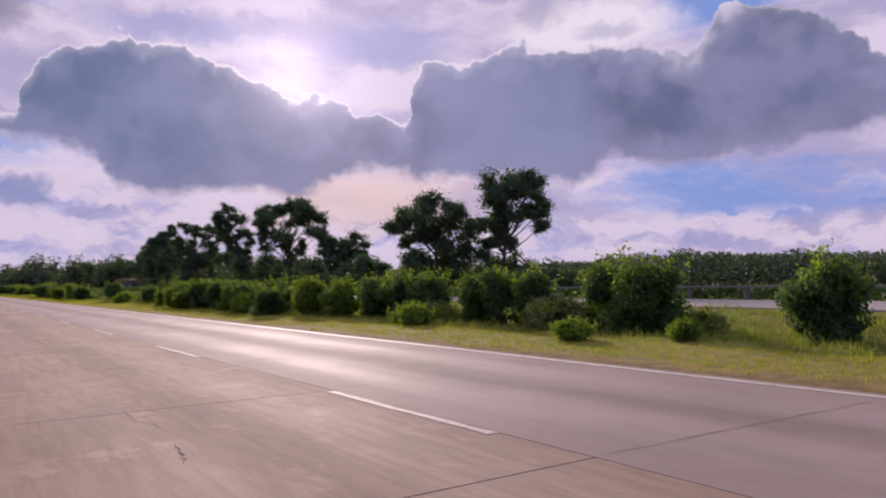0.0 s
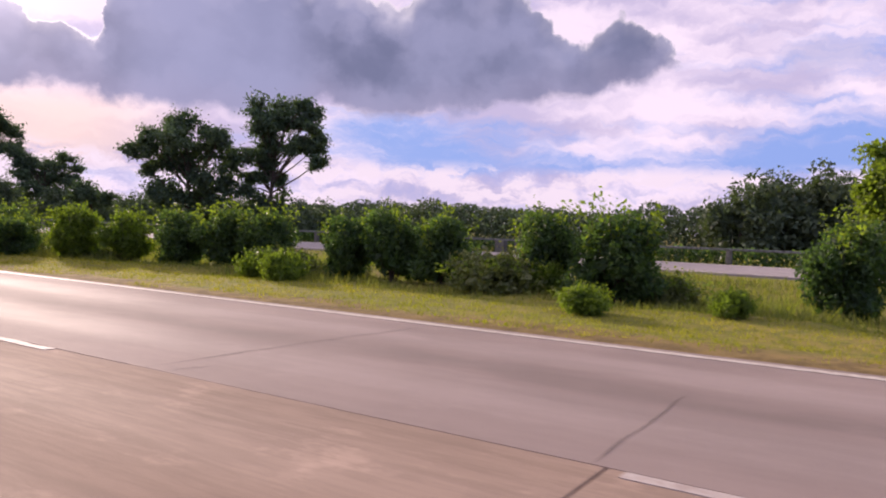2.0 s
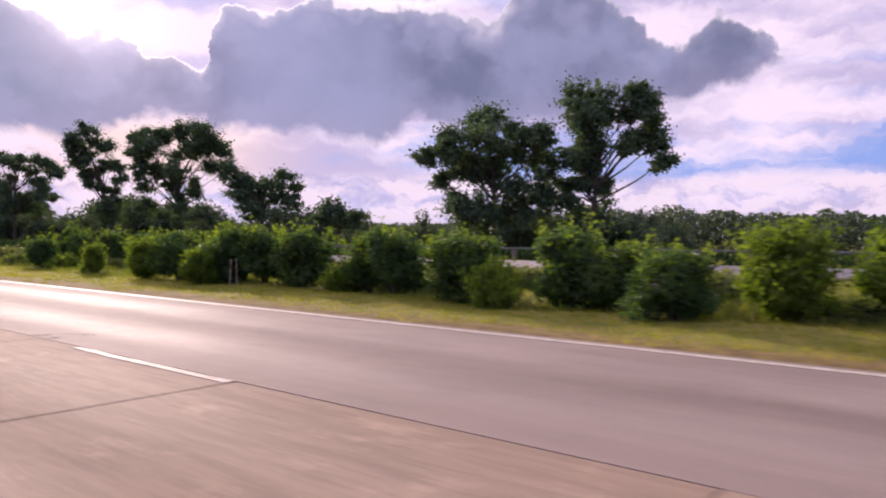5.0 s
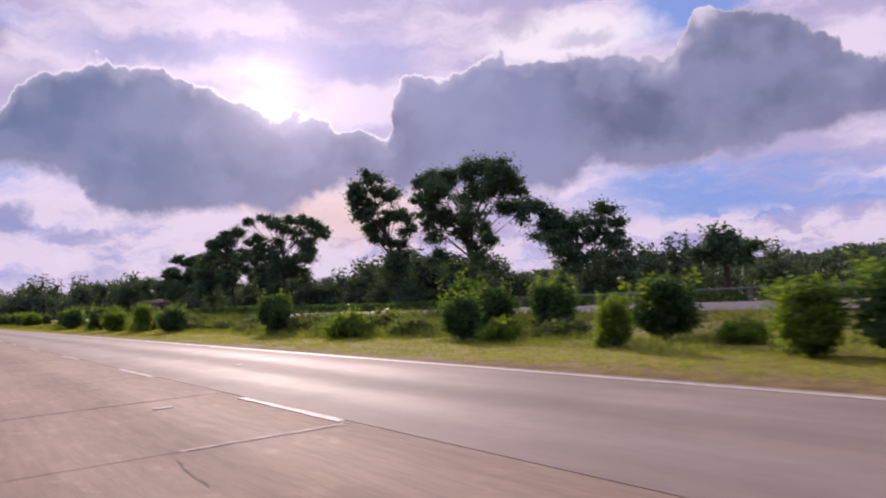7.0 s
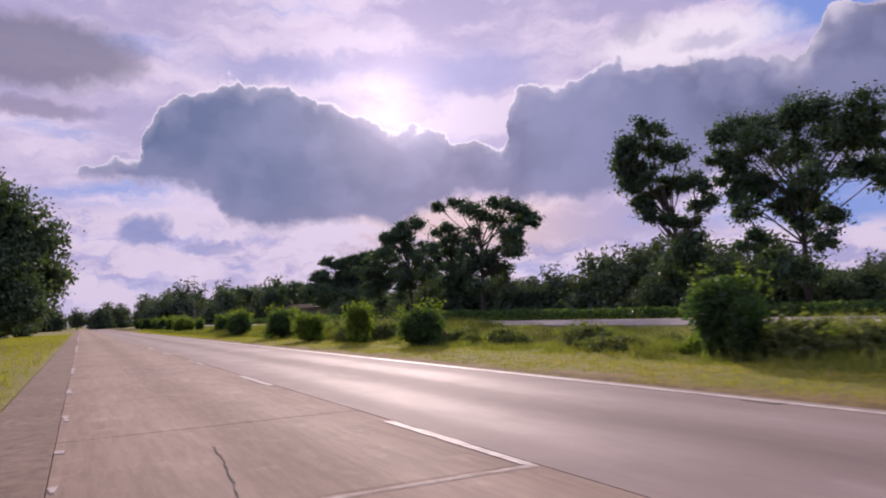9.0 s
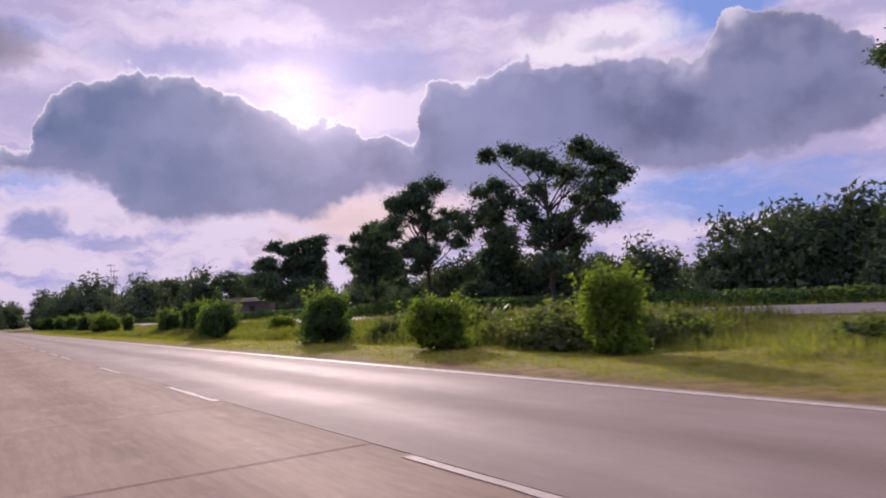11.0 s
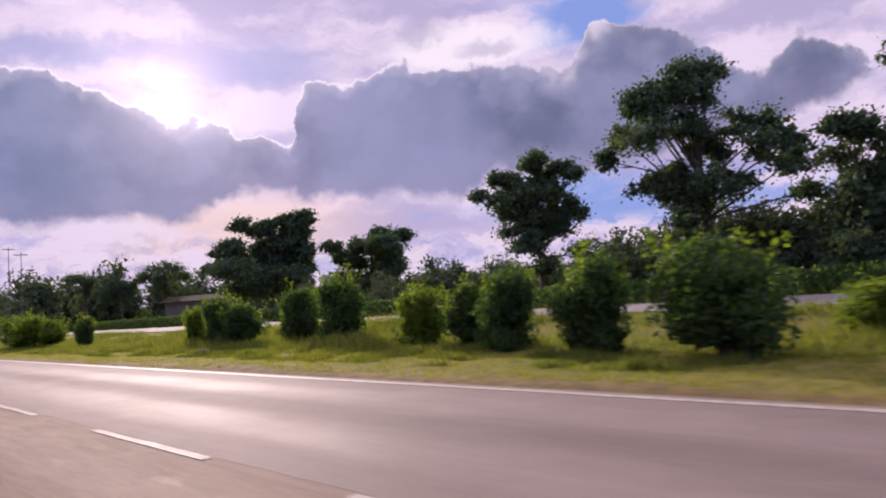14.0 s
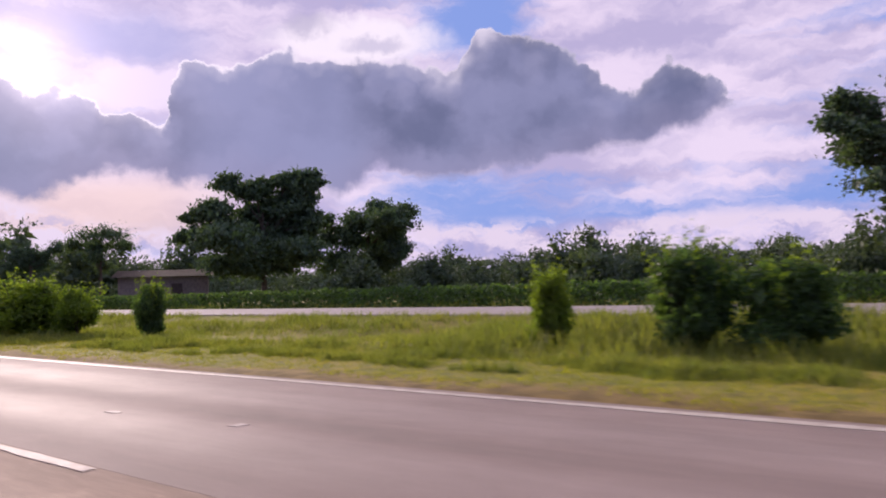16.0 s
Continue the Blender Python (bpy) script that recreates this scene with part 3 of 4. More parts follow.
        for (xa, ya), (xb, yb) in zip(points, points[1:]):
            for k in range(7):
                f = k / 7
                pts.append((xa + (xb - xa) * f + rng.normal(0, 0.012), ya + (yb - ya) * f + rng.normal(0, 0.010)))
        pts.append(points[-1])
        verts, faces = [], []
        for i, (x, y) in enumerate(pts):
            w = wide * rng.uniform(0.5, 1.5) * (0.2 if i in (0, len(pts) - 1) else 1)
            verts += [(x - w * 0.7, y - w * 0.7, 0.004), (x + w * 0.7, y + w * 0.7, 0.004)]
            if i:
                faces.append((2 * i - 2, 2 * i - 1, 2 * i + 1, 2 * i))
        sheet("crack", verts, faces, CRACK, road)


build_road()

far_road = sheet("far_carriageway", [(x, y, z) for y in range(-200, 501, 20) for x, z in ((FAR_A, 0.10), (FAR_A + 0.03, FAR_Z), ((FAR_A + FAR_B) / 2, FAR_Z + 0.06), (FAR_B, FAR_Z), (FAR_B + 0.03, 0.10))],
                 [(5 * j + i, 5 * j + i + 1, 5 * j + i + 6, 5 * j + i + 5) for j in range(35) for i in range(4)], FAR_ROAD)
tagged(far_road, "pale asphalt carriageway beyond the grassy median", "road", kind="structure")
for x in (FAR_A + 0.25, FAR_B - 0.25):
    ribbon("edge_line", x - 0.07, x + 0.07, -200, 480, FAR_Z + 0.012, PAINT, far_road, 4.0, 0.01)


# ---------------------------------------------------------------- guard rail and hedge beyond the far road
def build_rail(x, y0, y1):
    rail = tagged(new("guard_rail"), "low weathered rail on concrete posts beside the far road", "guard rail")
    rail.location = (x, y0, 0.12)
    step = 2.6
    count = int((y1 - y0) / step)
    post = None
    for i in range(count + 1):
        if post is None:
            post = part("post", box_bm((-0.09, -0.09, -0.1), (0.09, 0.09, 0.66), 0.015), POST, rail)
            data = post.data
        else:
            post = new("post", data)
            post.parent = rail
        post.location = (0, i * step, 0)
        if i % 5 == 4:
            part("pier", box_bm((-0.16, i * step + 0.5, -0.1), (0.16, i * step + 0.9, 0.62), 0.02), POST, rail, "broad concrete pier")
    for z0, z1 in ((0.61, 0.69),):
        part("beam", box_bm((-0.13, -0.2, z0), (-0.08, count * step + 0.2, z1), 0.012), STEEL, rail, "pale horizontal beam")


build_rail(25.0, -30.0, 68.0)


# ---------------------------------------------------------------- plants
def leaf_object(name, v, f, mat, parent=None):
    me = bpy.data.meshes.new(name)
    me.from_pydata(v.tolist() if isinstance(v, np.ndarray) else v, [], f)
    me.materials.append(mat)
    ob = new(name, me)
    ob.parent = parent
    return ob


def make_bush(seed, width, height, count, size, mat, shoots=13):
    """A leafy shrub: stems from one root, an uneven mass of leaves built of lumps, and shoots that stand out of it,
    their leaves coloured as if sunlit.
    """
    rng = np.random.default_rng(seed)
    bush = new("bush")
    verts, faces = [], []
    tips = []
    for k in range(7 + shoots):
        a = rng.uniform(0, 2 * math.pi)
        young = k >= 7
        r = width * (rng.uniform(0.12, 0.52) if young else rng.uniform(0.12, 0.36))
        z = height * (1.0 - 0.75 * (r / width) ** 2 * rng.uniform(0.6, 1.6) + rng.uniform(-0.04, 0.09)) if young else height * rng.uniform(0.65, 0.9)
        p = [Vector((0.05 * math.cos(a), 0.05 * math.sin(a), -0.05)), Vector((r * 0.55 * math.cos(a), r * 0.55 * math.sin(a), z * 0.45)), Vector((r * math.cos(a), r * math.sin(a), z))]
        v, f = tube(p, (0.012, 0.009, 0.003) if young else (0.028, 0.018, 0.006), 4)
        faces += [tuple(i + len(verts) for i in q) for q in f]
        verts += v
        if young:
            tips.append(p)
    sheet("stem", verts, faces, BARK, bush)
    lumps = [(0, 0, height * 0.48, width * 0.34, 1.25)]
    for k in range(22):
        a, t = rng.uniform(0, 2 * math.pi), rng.uniform(0.0, 1.0)
        ring = width * 0.34 * (0.82 + 0.18 * min(1.0, 1.7 * t)) * (1.0 if t < 0.65 else 0.60) * rng.uniform(0.45, 1.15)
        lumps.append((ring * math.cos(a), ring * math.sin(a), height * (0.12 + 0.69 * t), width * rng.uniform(0.12, 0.22), rng.uniform(0.8, 1.3)))
    lump = np.array(lumps)
    share = lump[:, 3] ** 2
    lump = lump[rng.choice(len(lumps), count, p=share / share.sum())]
    out = rng.normal(size=(count, 3))
    out /= np.linalg.norm(out, axis=1)[:, None]
    c = lump[:, :3] + out * (lump[:, 3] * rng.uniform(0.35, 1.12, count) ** 0.6)[:, None] * np.stack([np.ones(count), np.ones(count), lump[:, 4]], 1)
    keep = c[:, 2] > 0.02 * height
    c, out = c[keep], out[keep]
    main = len(c)
    for p in tips:                                # leaves in pairs up each shoot
        k = 30
        t = rng.uniform(0.5, 1.0, k)
        line = np.array([list(p[1].lerp(p[2], (x - 0.45) / 0.55)) for x in t])
        d = rng.normal(0, 1, (k, 3))
        c = np.concatenate([c, line + d * 0.05])
        out = np.concatenate([out, d / np.linalg.norm(d, axis=1)[:, None]])
    reach = np.percentile(np.abs(c), 97, axis=0)
    c *= np.array([width * 0.5 / reach[0], width * 0.5 / reach[1], height * 0.99 / np.percentile(c[:, 2], 99)])
    # shoot leaves in the paler colour, which paints sun on the tips
    v, f = leaves(c[main:], out[main:], size, rng)
    tagged(leaf_object("young_growth", v, f, LIGHT_LEAF, bush), "shoot leaves coloured pale as sunlit tips", kind="stuff")
    c, out = c[:main], out[:main]
    v, f = leaves(c, out, size, rng)
    pick = rng.choice(len(c), 800)                # the dense heart, in broader leaves added to block light and darken it
    v2, f2 = leaves(c[pick] * np.array([0.74, 0.74, 0.88]), out[pick], size * 2.6, rng, 0.8)
    f = f + [tuple(i + len(v) for i in q) for q in f2]
    v = np.concatenate([v, v2])
    leaf_object("foliage", v, f, mat, bush)
    return bush


def make_tree(name, seed, lobes, yaw, mat, per_area=75, size=0.17, trunk=0.16, lean=0.0, far=False):
    """A broad-leaved tree: a trunk, a limb to each lobe of the crown, and loose clumps of leaves with gaps between them.
    lobes: metres sideways, height, half width, half height."""
    rng = np.random.default_rng(seed)
    tree = new(name)
    side = Vector((math.cos(yaw), math.sin(yaw), 0))
    deep = Vector((-side.y, side.x, 0))
    total = sum(l[2] * l[3] for l in lobes)
    mid = sum(l[0] * l[2] * l[3] for l in lobes) / total
    high = max(l[1] for l in lobes)
    fork = max(min(l[1] for l in lobes) * 0.75, high * 0.34)
    root = mid - lean
    spine = [side * root + Vector((0, 0, -0.2)), side * (root + lean * 0.25) + deep * rng.normal(0, 0.1) + Vector((0, 0, fork * 0.55)),
             side * (root + lean * 0.6) + Vector((0, 0, fork)), side * mid + Vector((0, 0, max(fork * 1.5, high * 0.72)))]
    v, f = tube(spine, (trunk * 1.25, trunk, trunk * 0.85, trunk * 0.5), 9)
    sheet("trunk", v, f, BARK, tree, smooth=True)
    reach = (max(l[0] + l[2] for l in lobes) - min(l[0] - l[2] for l in lobes)) / 2
    centres, outs, mids = [], [], []
    between = []
    for k in range(int(len(lobes) * 0.6)):        # lesser lobes between neighbours
        i = int(rng.integers(0, len(lobes)))
        near = sorted(lobes, key=lambda l: (l[0] - lobes[i][0]) ** 2 + (l[1] - lobes[i][1]) ** 2)
        j = near[int(rng.integers(1, min(4, len(near))))]
        m = [(a + b) / 2 for a, b in zip(lobes[i], j)]
        between.append((m[0], m[1], m[2] * 0.7, m[3] * 0.75))
    for number, (u, z, rw, rh) in enumerate(list(lobes) + between):
        c = side * u + deep * rng.normal(0, max(rw * 0.7, reach * (0.1 if far else 0.22))) + Vector((0, 0, z))
        start = spine[1].lerp(spine[2], rng.uniform(0.2, 1)) if z < fork else spine[2].lerp(spine[3], min(1.0, max(0.0, (z - fork) / (high - fork) - rng.uniform(0.15, 0.5))))
        bend = start.lerp(c, 0.5) + Vector((rng.normal(0, 0.2), rng.normal(0, 0.2), rng.normal(0.1, 0.15)))
        v, f = tube((start, bend, c), (trunk * 0.42, trunk * 0.26, trunk * 0.09), 6)
        for k in range(0 if far else 4):
            end = c + Vector(np.clip(rng.normal(0, 0.5, 3), -0.75, 0.75).tolist()) * min(rw, rh * 1.2)
            v2, f2 = tube((bend.lerp(c, 0.5), bend.lerp(end, 0.7), end), (trunk * 0.15, trunk * 0.09, trunk * 0.03), 4)
            f = f + [tuple(i + len(v) for i in q) for q in f2]
            v = v + v2
        if number < 4 or not far:
            sheet("limb", v, f, BARK, tree, smooth=True)
        # clumps, loose and uneven, over the lobe
        clumps = max(11, int(rw * rh * 23))
        d = rng.normal(size=(clumps, 3))
        d /= np.linalg.norm(d, axis=1)[:, None]
        at = np.array(c)[None] + d * rng.uniform(0.3, 0.95, clumps)[:, None] * np.array([rw * 1.16, rw * 1.16, rh * 1.42])
        for p in at:
            k = int(per_area * rng.uniform(0.6, 1.4) * 0.5)
            g = rng.normal(size=(k, 3)) * np.array([1.0, 1.0, 0.7]) * rng.uniform(0.7, 1.3) * min(0.40, 0.15 + 0.10 * rw)
            centres.append(p[None] + g)
            mids.append(np.tile(np.array(c)[None], (k, 1)))
            outs.append(g / (np.linalg.norm(g, axis=1)[:, None] + 1e-6))
    centres, outs, mids = np.concatenate(centres), np.concatenate(outs), np.concatenate(mids)
    v, f = leaves(centres, outs, size, rng, 0.6, far)
    if far:                                       # the dense heart of the crown, in broad leaves
        pick = rng.choice(len(centres), len(centres) // 6)
        heart = centres[pick] * np.array([0.8, 0.8, 0.86])
    else:                                         # the shaded leaves within each lobe
        pick = rng.choice(len(centres), len(centres) // 5)
        heart = centres[pick] * 0.7 + mids[pick] * 0.3
    v2, f2 = leaves(heart, outs[pick], size * 2.0, rng, 0.8, far)
    f = f + [tuple(i + len(v) for i in q) for q in f2]
    v = np.concatenate([v, v2])
    leaf_object("crown", v, f, mat, tree)
    return tree


# shrubs of the median: along, across, width, height
ROW_A = ((7.3, 13.1, 1.25, 1.62), (8.5, 10.6, 0.55, 0.4), (10.3, 9.6, 0.7, 0.42), (10.8, 12.3, 1.55, 1.70), (12.5, 12.9, 1.2, 1.60), (12.3, 12.5, 0.8, 0.7),
         (14.6, 12.3, 1.15, 1.42), (15.8, 12.3, 1.15, 1.52), (17.2, 12.5, 1.2, 1.45), (16.8, 10.1, 0.8, 0.6), (18.0, 10.6, 1.0, 0.65),
         (19.8, 12.5, 1.3, 1.45), (21.1, 12.4, 1.4, 1.45), (22.8, 12.3, 1.5, 1.5), (24.2, 11.6, 1.3, 1.42), (25.6, 11.0, 1.25, 1.45), (26.8, 9.8, 1.15, 1.05), (28.3, 10.8, 1.1, 1.15),
         (29.2, 11.0, 1.3, 1.45), (30.0, 9.9, 0.85, 0.85))
ROW_B = ((31.3, 10.6, 1.4, 1.3), (33.4, 10.9, 1.2, 1.38), (34.3, 11.0, 1.0, 1.3), (35.1, 11.0, 1.1, 0.7), (36.6, 11.0, 1.25, 1.45), (38.4, 11.2, 1.35, 1.46),
         (39.2, 10.6, 1.1, 1.44), (39.3, 9.9, 0.9, 0.9, 1), (40.4, 11.3, 1.2, 1.42), (41.7, 10.7, 1.4, 1.42), (43.1, 10.4, 1.0, 1.16, 1),
         (45.5, 12.4, 0.9, 0.5), (47.2, 10.7, 0.72, 1.0, 1), (47.8, 13.1, 1.35, 1.5), (50.5, 12.6, 1.3, 0.5), (51.9, 13.6, 1.15, 1.57), (51.6, 11.6, 1.0, 0.6), (52.9, 11.3, 1.0, 1.25),
         (54.2, 13.4, 1.2, 1.5), (56.0, 13.8, 1.35, 1.78))
ROW_C = ((56.2, 11.8, 1.4, 0.67), (58.8, 12.3, 1.75, 0.8), (58.0, 10.6, 1.25, 0.86, 1), (60.9, 11.8, 1.6, 0.76), (63.2, 12.2, 1.3, 0.66), (64.7, 12.2, 1.7, 0.76),
         (65.4, 11.2, 1.28, 1.64), (66.9, 12.0, 0.85, 0.46), (69.2, 11.6, 1.5, 0.42), (78.2, 10.6, 1.4, 1.48), (84.3, 10.5, 1.12, 1.68, 1), (89.5, 9.9, 1.5, 1.28, 1),
         (93.4, 12.6, 1.9, 0.9), (97.2, 10.4, 1.6, 1.68), (100.7, 12.1, 1.3, 1.68), (102.6, 12.5, 1.3, 1.58), (108.4, 13.1, 1.3, 0.92, 1), (109.7, 10.4, 1.6, 1.76))
ROW_D = ((112.4, 11.0, 1.12, 1.80), (114.7, 11.3, 1.1, 1.62), (116.4, 12.0, 1.0, 1.46), (118.3, 12.1, 1.15, 1.55, 1), (122.7, 12.8, 1.3, 2.08), (125.1, 12.9, 1.2, 1.76),
         (128.6, 12.6, 1.35, 1.5), (130.0, 12.5, 1.2, 1.8), (132.8, 12.8, 0.75, 1.5, 1), (146.6, 12.8, 0.95, 1.6), (149.6, 12.0, 1.3, 1.5), (151.5, 11.4, 2.4, 1.85),
         (154.5, 11.6, 2.0, 1.9), (157.5, 12.4, 1.6, 1.8), (172.0, 12.6, 2.2, 2.0), (186.0, 12.8, 2.4, 2.1), (200.0, 13.0, 2.8, 2.2), (222.0, 13.0, 3.0, 2.3), (246.0, 13.2, 3.2, 2.4))


# copies are posed with their own scale in the matrix, so models stay unscaled until placed
def copy_plain(ob, m):
    made = copy_thing(ob, Matrix())
    made.matrix_basis = m
    return made


def plant_bushes():
    models = []
    for k in range(5):
        models.append(make_bush(20 + k, 1.34, 1.5, 5200, 0.092, LEAF))
    models.append(make_bush(31, 1.3, 1.5, 3600, 0.095, LIGHT_LEAF, 28))
    models.append(make_bush(32, 1.3, 1.5, 4000, 0.095, LIGHT_LEAF))
    low = [make_bush(41, 1.6, 0.72, 2600, 0.085, LIGHT_LEAF), make_bush(42, 1.6, 0.72, 2600, 0.085, WEED_LEAF)]
    rng = np.random.default_rng(9)
    used = set()
    for y, x, w, h, *pale in ROW_A + ROW_B + ROW_C + ROW_D:
        if h < 0.9 or w > 1.7 * h:
            src = low[0 if pale or w < 1.3 else 1]
            base = (1.5, 0.75)
            label = "low spreading shrub with pale green leaves in the median grass"
        else:
            src = models[rng.choice(7, p=(0.18, 0.18, 0.18, 0.18, 0.18, 0.05, 0.05))]
            if pale:
                src = models[5]
            base = (1.3, 1.5)
            label = "rounded leafy green shrub standing in the median grass"
        s = Matrix.Diagonal((w / base[0], w / base[0], h / base[1], 1))
        m = pose(x, y, ground_height(x, y) - 0.01, 0, 0, rng.uniform(0, 360)) @ s
        if src in used:
            ob = copy_plain(src, m)
        else:
            used.add(src)
            src.matrix_basis = m
            ob = src
        tagged(ob, label, "bush", "shrubs of the median")
    spots = [(rng.uniform(11.2, 15.2), rng.uniform(84, 96.3), rng.uniform(0.65, 1.05)) for _ in range(20)]
    spots += [(rng.uniform(11.0, 14.8), rng.uniform(66, 82), rng.uniform(0.35, 0.65)) for _ in range(16)]
    spots += [(rng.uniform(11.5, 15.0), rng.uniform(4, 36), rng.uniform(0.4, 0.8)) for _ in range(14)]
    for x, y, h in spots:
        w = h * rng.uniform(1.6, 2.4)
        ob = copy_plain(low[1], pose(x, y, ground_height(x, y) - 0.02, 0, 0, rng.uniform(0, 360)) @ Matrix.Diagonal((w / 1.5, w / 1.5, h / 0.75, 1)))
        ob.name = "weed_clump"
        tagged(ob, "dull sage-green clump of tall weeds in the uncut grass", "weeds", "weeds of the median")
    for src in models + low:
        if src not in used:
            for o in (*src.children_recursive, src):
                bpy.data.objects.remove(o)


# roadside trees: across, along, turn, lean of the trunk, lobes of the crown
TREE_A1 = ("A1", 29.2, 43.9, -59, 0, ((-3.7, 5.1, 0.66, 0.42), (-2.6, 5.7, 1, 0.74), (-1.5, 6.6, 0.78, 0.58), (-0.4, 7, 0.88, 0.52), (0.5, 6.4, 0.64, 0.52), (-0.7, 5.8, 1.5, 0.73), (-2, 4.7, 1.2, 0.68), (-0.4, 4.4, 1.3, 0.73), (1.2, 5.5, 1.1, 0.72), (2.1, 5.9, 0.64, 0.51), (2.1, 4.5, 0.97, 0.66), (0.8, 3.4, 0.9, 0.67), (-2.4, 2.8, 0.74, 0.74), (-1.1, 2.3, 1, 1), (0.3, 2, 1.2, 0.9), (1.8, 2.5, 0.89, 0.64), (-0.5, 1.3, 1.6, 0.65)))
TREE_A2 = ("A2", 32.5, 40.2, -67, 0.6, ((-1.3, 8, 0.91, 0.73), (-0.2, 8.3, 0.98, 0.62), (-1, 7, 1, 0.78), (0.1, 7.2, 0.64, 0.77), (-0.5, 5.8, 0.98, 0.67), (1.4, 8.1, 0.71, 0.56), (2.3, 7.7, 0.75, 0.55), (2.4, 6.8, 0.6, 0.33), (1.2, 7.1, 0.46, 0.36), (1.8, 6.1, 0.61, 0.35), (2.6, 5.7, 0.62, 0.37), (2.9, 4.7, 0.55, 0.3), (1.2, 5.4, 0.38, 0.28), (-1.5, 5.1, 0.86, 0.57), (-0.7, 4.5, 0.73, 0.52), (-1.8, 3.8, 0.66, 0.52), (0.1, 3.7, 0.46, 0.31), (-0.3, 2.3, 1.1, 0.72), (-1.4, 2, 1.1, 0.78), (0.3, 1.3, 1, 0.64)))
TREE_C1 = ("C1", 33, 79.5, -46, 0, ((-4.4, 9.6, 0.89, 0.47), (-3.2, 9.7, 1, 0.59), (-4.2, 8.3, 0.82, 0.65), (-2.2, 9.9, 1, 0.67), (-0.7, 10.1, 1.3, 0.75), (0.8, 10.3, 1.3, 0.74), (2.1, 9.5, 1.1, 0.84), (-2.4, 8.4, 1.3, 0.81), (-0.6, 8.6, 1.4, 0.91), (1.2, 8.5, 1.3, 0.93), (2.9, 8.7, 0.97, 0.77), (-3.8, 7.1, 0.94, 0.7), (-2.3, 6.6, 1, 0.75), (-3.3, 5.4, 0.99, 0.58), (-1.4, 5.5, 1, 0.57), (-3.1, 3.7, 0.92, 0.58), (-0.2, 6.5, 1.1, 0.74), (0.7, 4.9, 0.84, 0.42), (0, 3.6, 0.79, 0.51), (2.1, 7, 0.97, 0.72), (3.2, 6.8, 1, 0.93), (-1.3, 2.2, 1.7, 0.62)))
TREE_C2 = ("C2", 27, 85, -36, -1.8, ((0.3, 9.8, 0.96, 0.6), (-0.9, 9.2, 0.91, 0.54), (0.7, 9, 0.9, 0.6), (-1.1, 8.1, 0.79, 0.54), (-0.1, 8, 0.84, 0.54), (1.7, 8.5, 0.84, 0.72), (-0.7, 7.2, 0.6, 0.48), (0.1, 6.3, 0.6, 0.6), (0.2, 5.5, 0.27, 0.3), (1.5, 7.3, 0.6, 0.42), (2.4, 6.8, 0.77, 0.47), (2.8, 5.8, 0.74, 0.41), (2.1, 5, 0.65, 0.39), (1.9, 3.4, 1.4, 0.89), (1.3, 2.3, 1.2, 0.89)))
TREE_C3 = ("C3", 36, 71, -47, 0, ((-3.9, 6.6, 0.7, 0.32), (-3, 5.9, 1, 0.47), (-1.9, 5.4, 1.1, 0.62), (-3.4, 4.6, 1.1, 0.5), (-2, 4, 1.5, 0.68), (-0.2, 5.4, 1.2, 0.52), (0.7, 6, 1.1, 0.37), (1.4, 5.1, 0.85, 0.27), (0, 4.3, 1.3, 0.61), (1.1, 3.7, 0.91, 0.33), (-1.8, 2.9, 1.5, 0.68), (-0.1, 2.8, 1.3, 0.61)))
TREE_D = ("D", 29.5, 107, -59, 0, ((-2.5, 10, 0.9, 0.52), (-3.4, 9.5, 0.52, 0.31), (-1.7, 9.3, 0.97, 0.64), (-0.5, 8.9, 0.88, 0.5), (2, 9.2, 0.86, 0.49), (3.1, 8.8, 0.92, 0.53), (3.9, 7.8, 0.72, 0.57), (2.3, 7.9, 0.97, 0.56), (0.6, 8.1, 0.99, 0.65), (-4.5, 7.6, 0.84, 0.52), (-3.2, 7.5, 1.1, 0.62), (-2.4, 6.5, 1, 0.51), (-0.8, 7.2, 0.91, 0.6), (-1.3, 5.8, 0.9, 0.6), (1.3, 6.7, 1, 0.64), (2.9, 6.7, 0.97, 0.58), (3.7, 5.4, 0.52, 0.57), (2.3, 5.4, 1, 0.48), (0.3, 5.4, 1, 0.59), (-3.9, 5.9, 0.98, 0.57), (-4.1, 4.7, 0.88, 0.62), (-0.8, 4.4, 1, 0.6), (0.8, 4.1, 0.98, 0.64), (0.2, 2.9, 1.2, 0.49)))
TREE_E = ("E", 28.5, 118.5, -64, 0, ((0, 9.4, 0.64, 0.45), (-0.9, 9.5, 0.87, 0.53), (-1.5, 8.7, 0.93, 0.6), (-0.4, 8.3, 0.87, 0.59), (-3, 8.3, 0.52, 0.38), (-2.4, 8, 0.93, 0.61), (-3.6, 7, 0.66, 0.52), (-4.2, 6, 0.38, 0.38), (-2.6, 6.6, 1.1, 0.61), (-1.1, 7, 1.1, 0.69), (-0.2, 6.1, 0.91, 0.63), (1, 6.9, 0.78, 0.58), (2, 6.6, 0.84, 0.62), (2.7, 6, 0.55, 0.48), (1.4, 5.6, 0.89, 0.58), (2.6, 5, 0.76, 0.48), (-1.7, 5.4, 1, 0.55), (-3, 5.1, 0.75, 0.51), (-2, 4.3, 0.92, 0.46), (-0.7, 4.6, 0.95, 0.54), (0.6, 4.5, 0.78, 0.4), (3.2, 4.1, 0.76, 0.28), (-1.5, 3.3, 0.87, 0.41)))
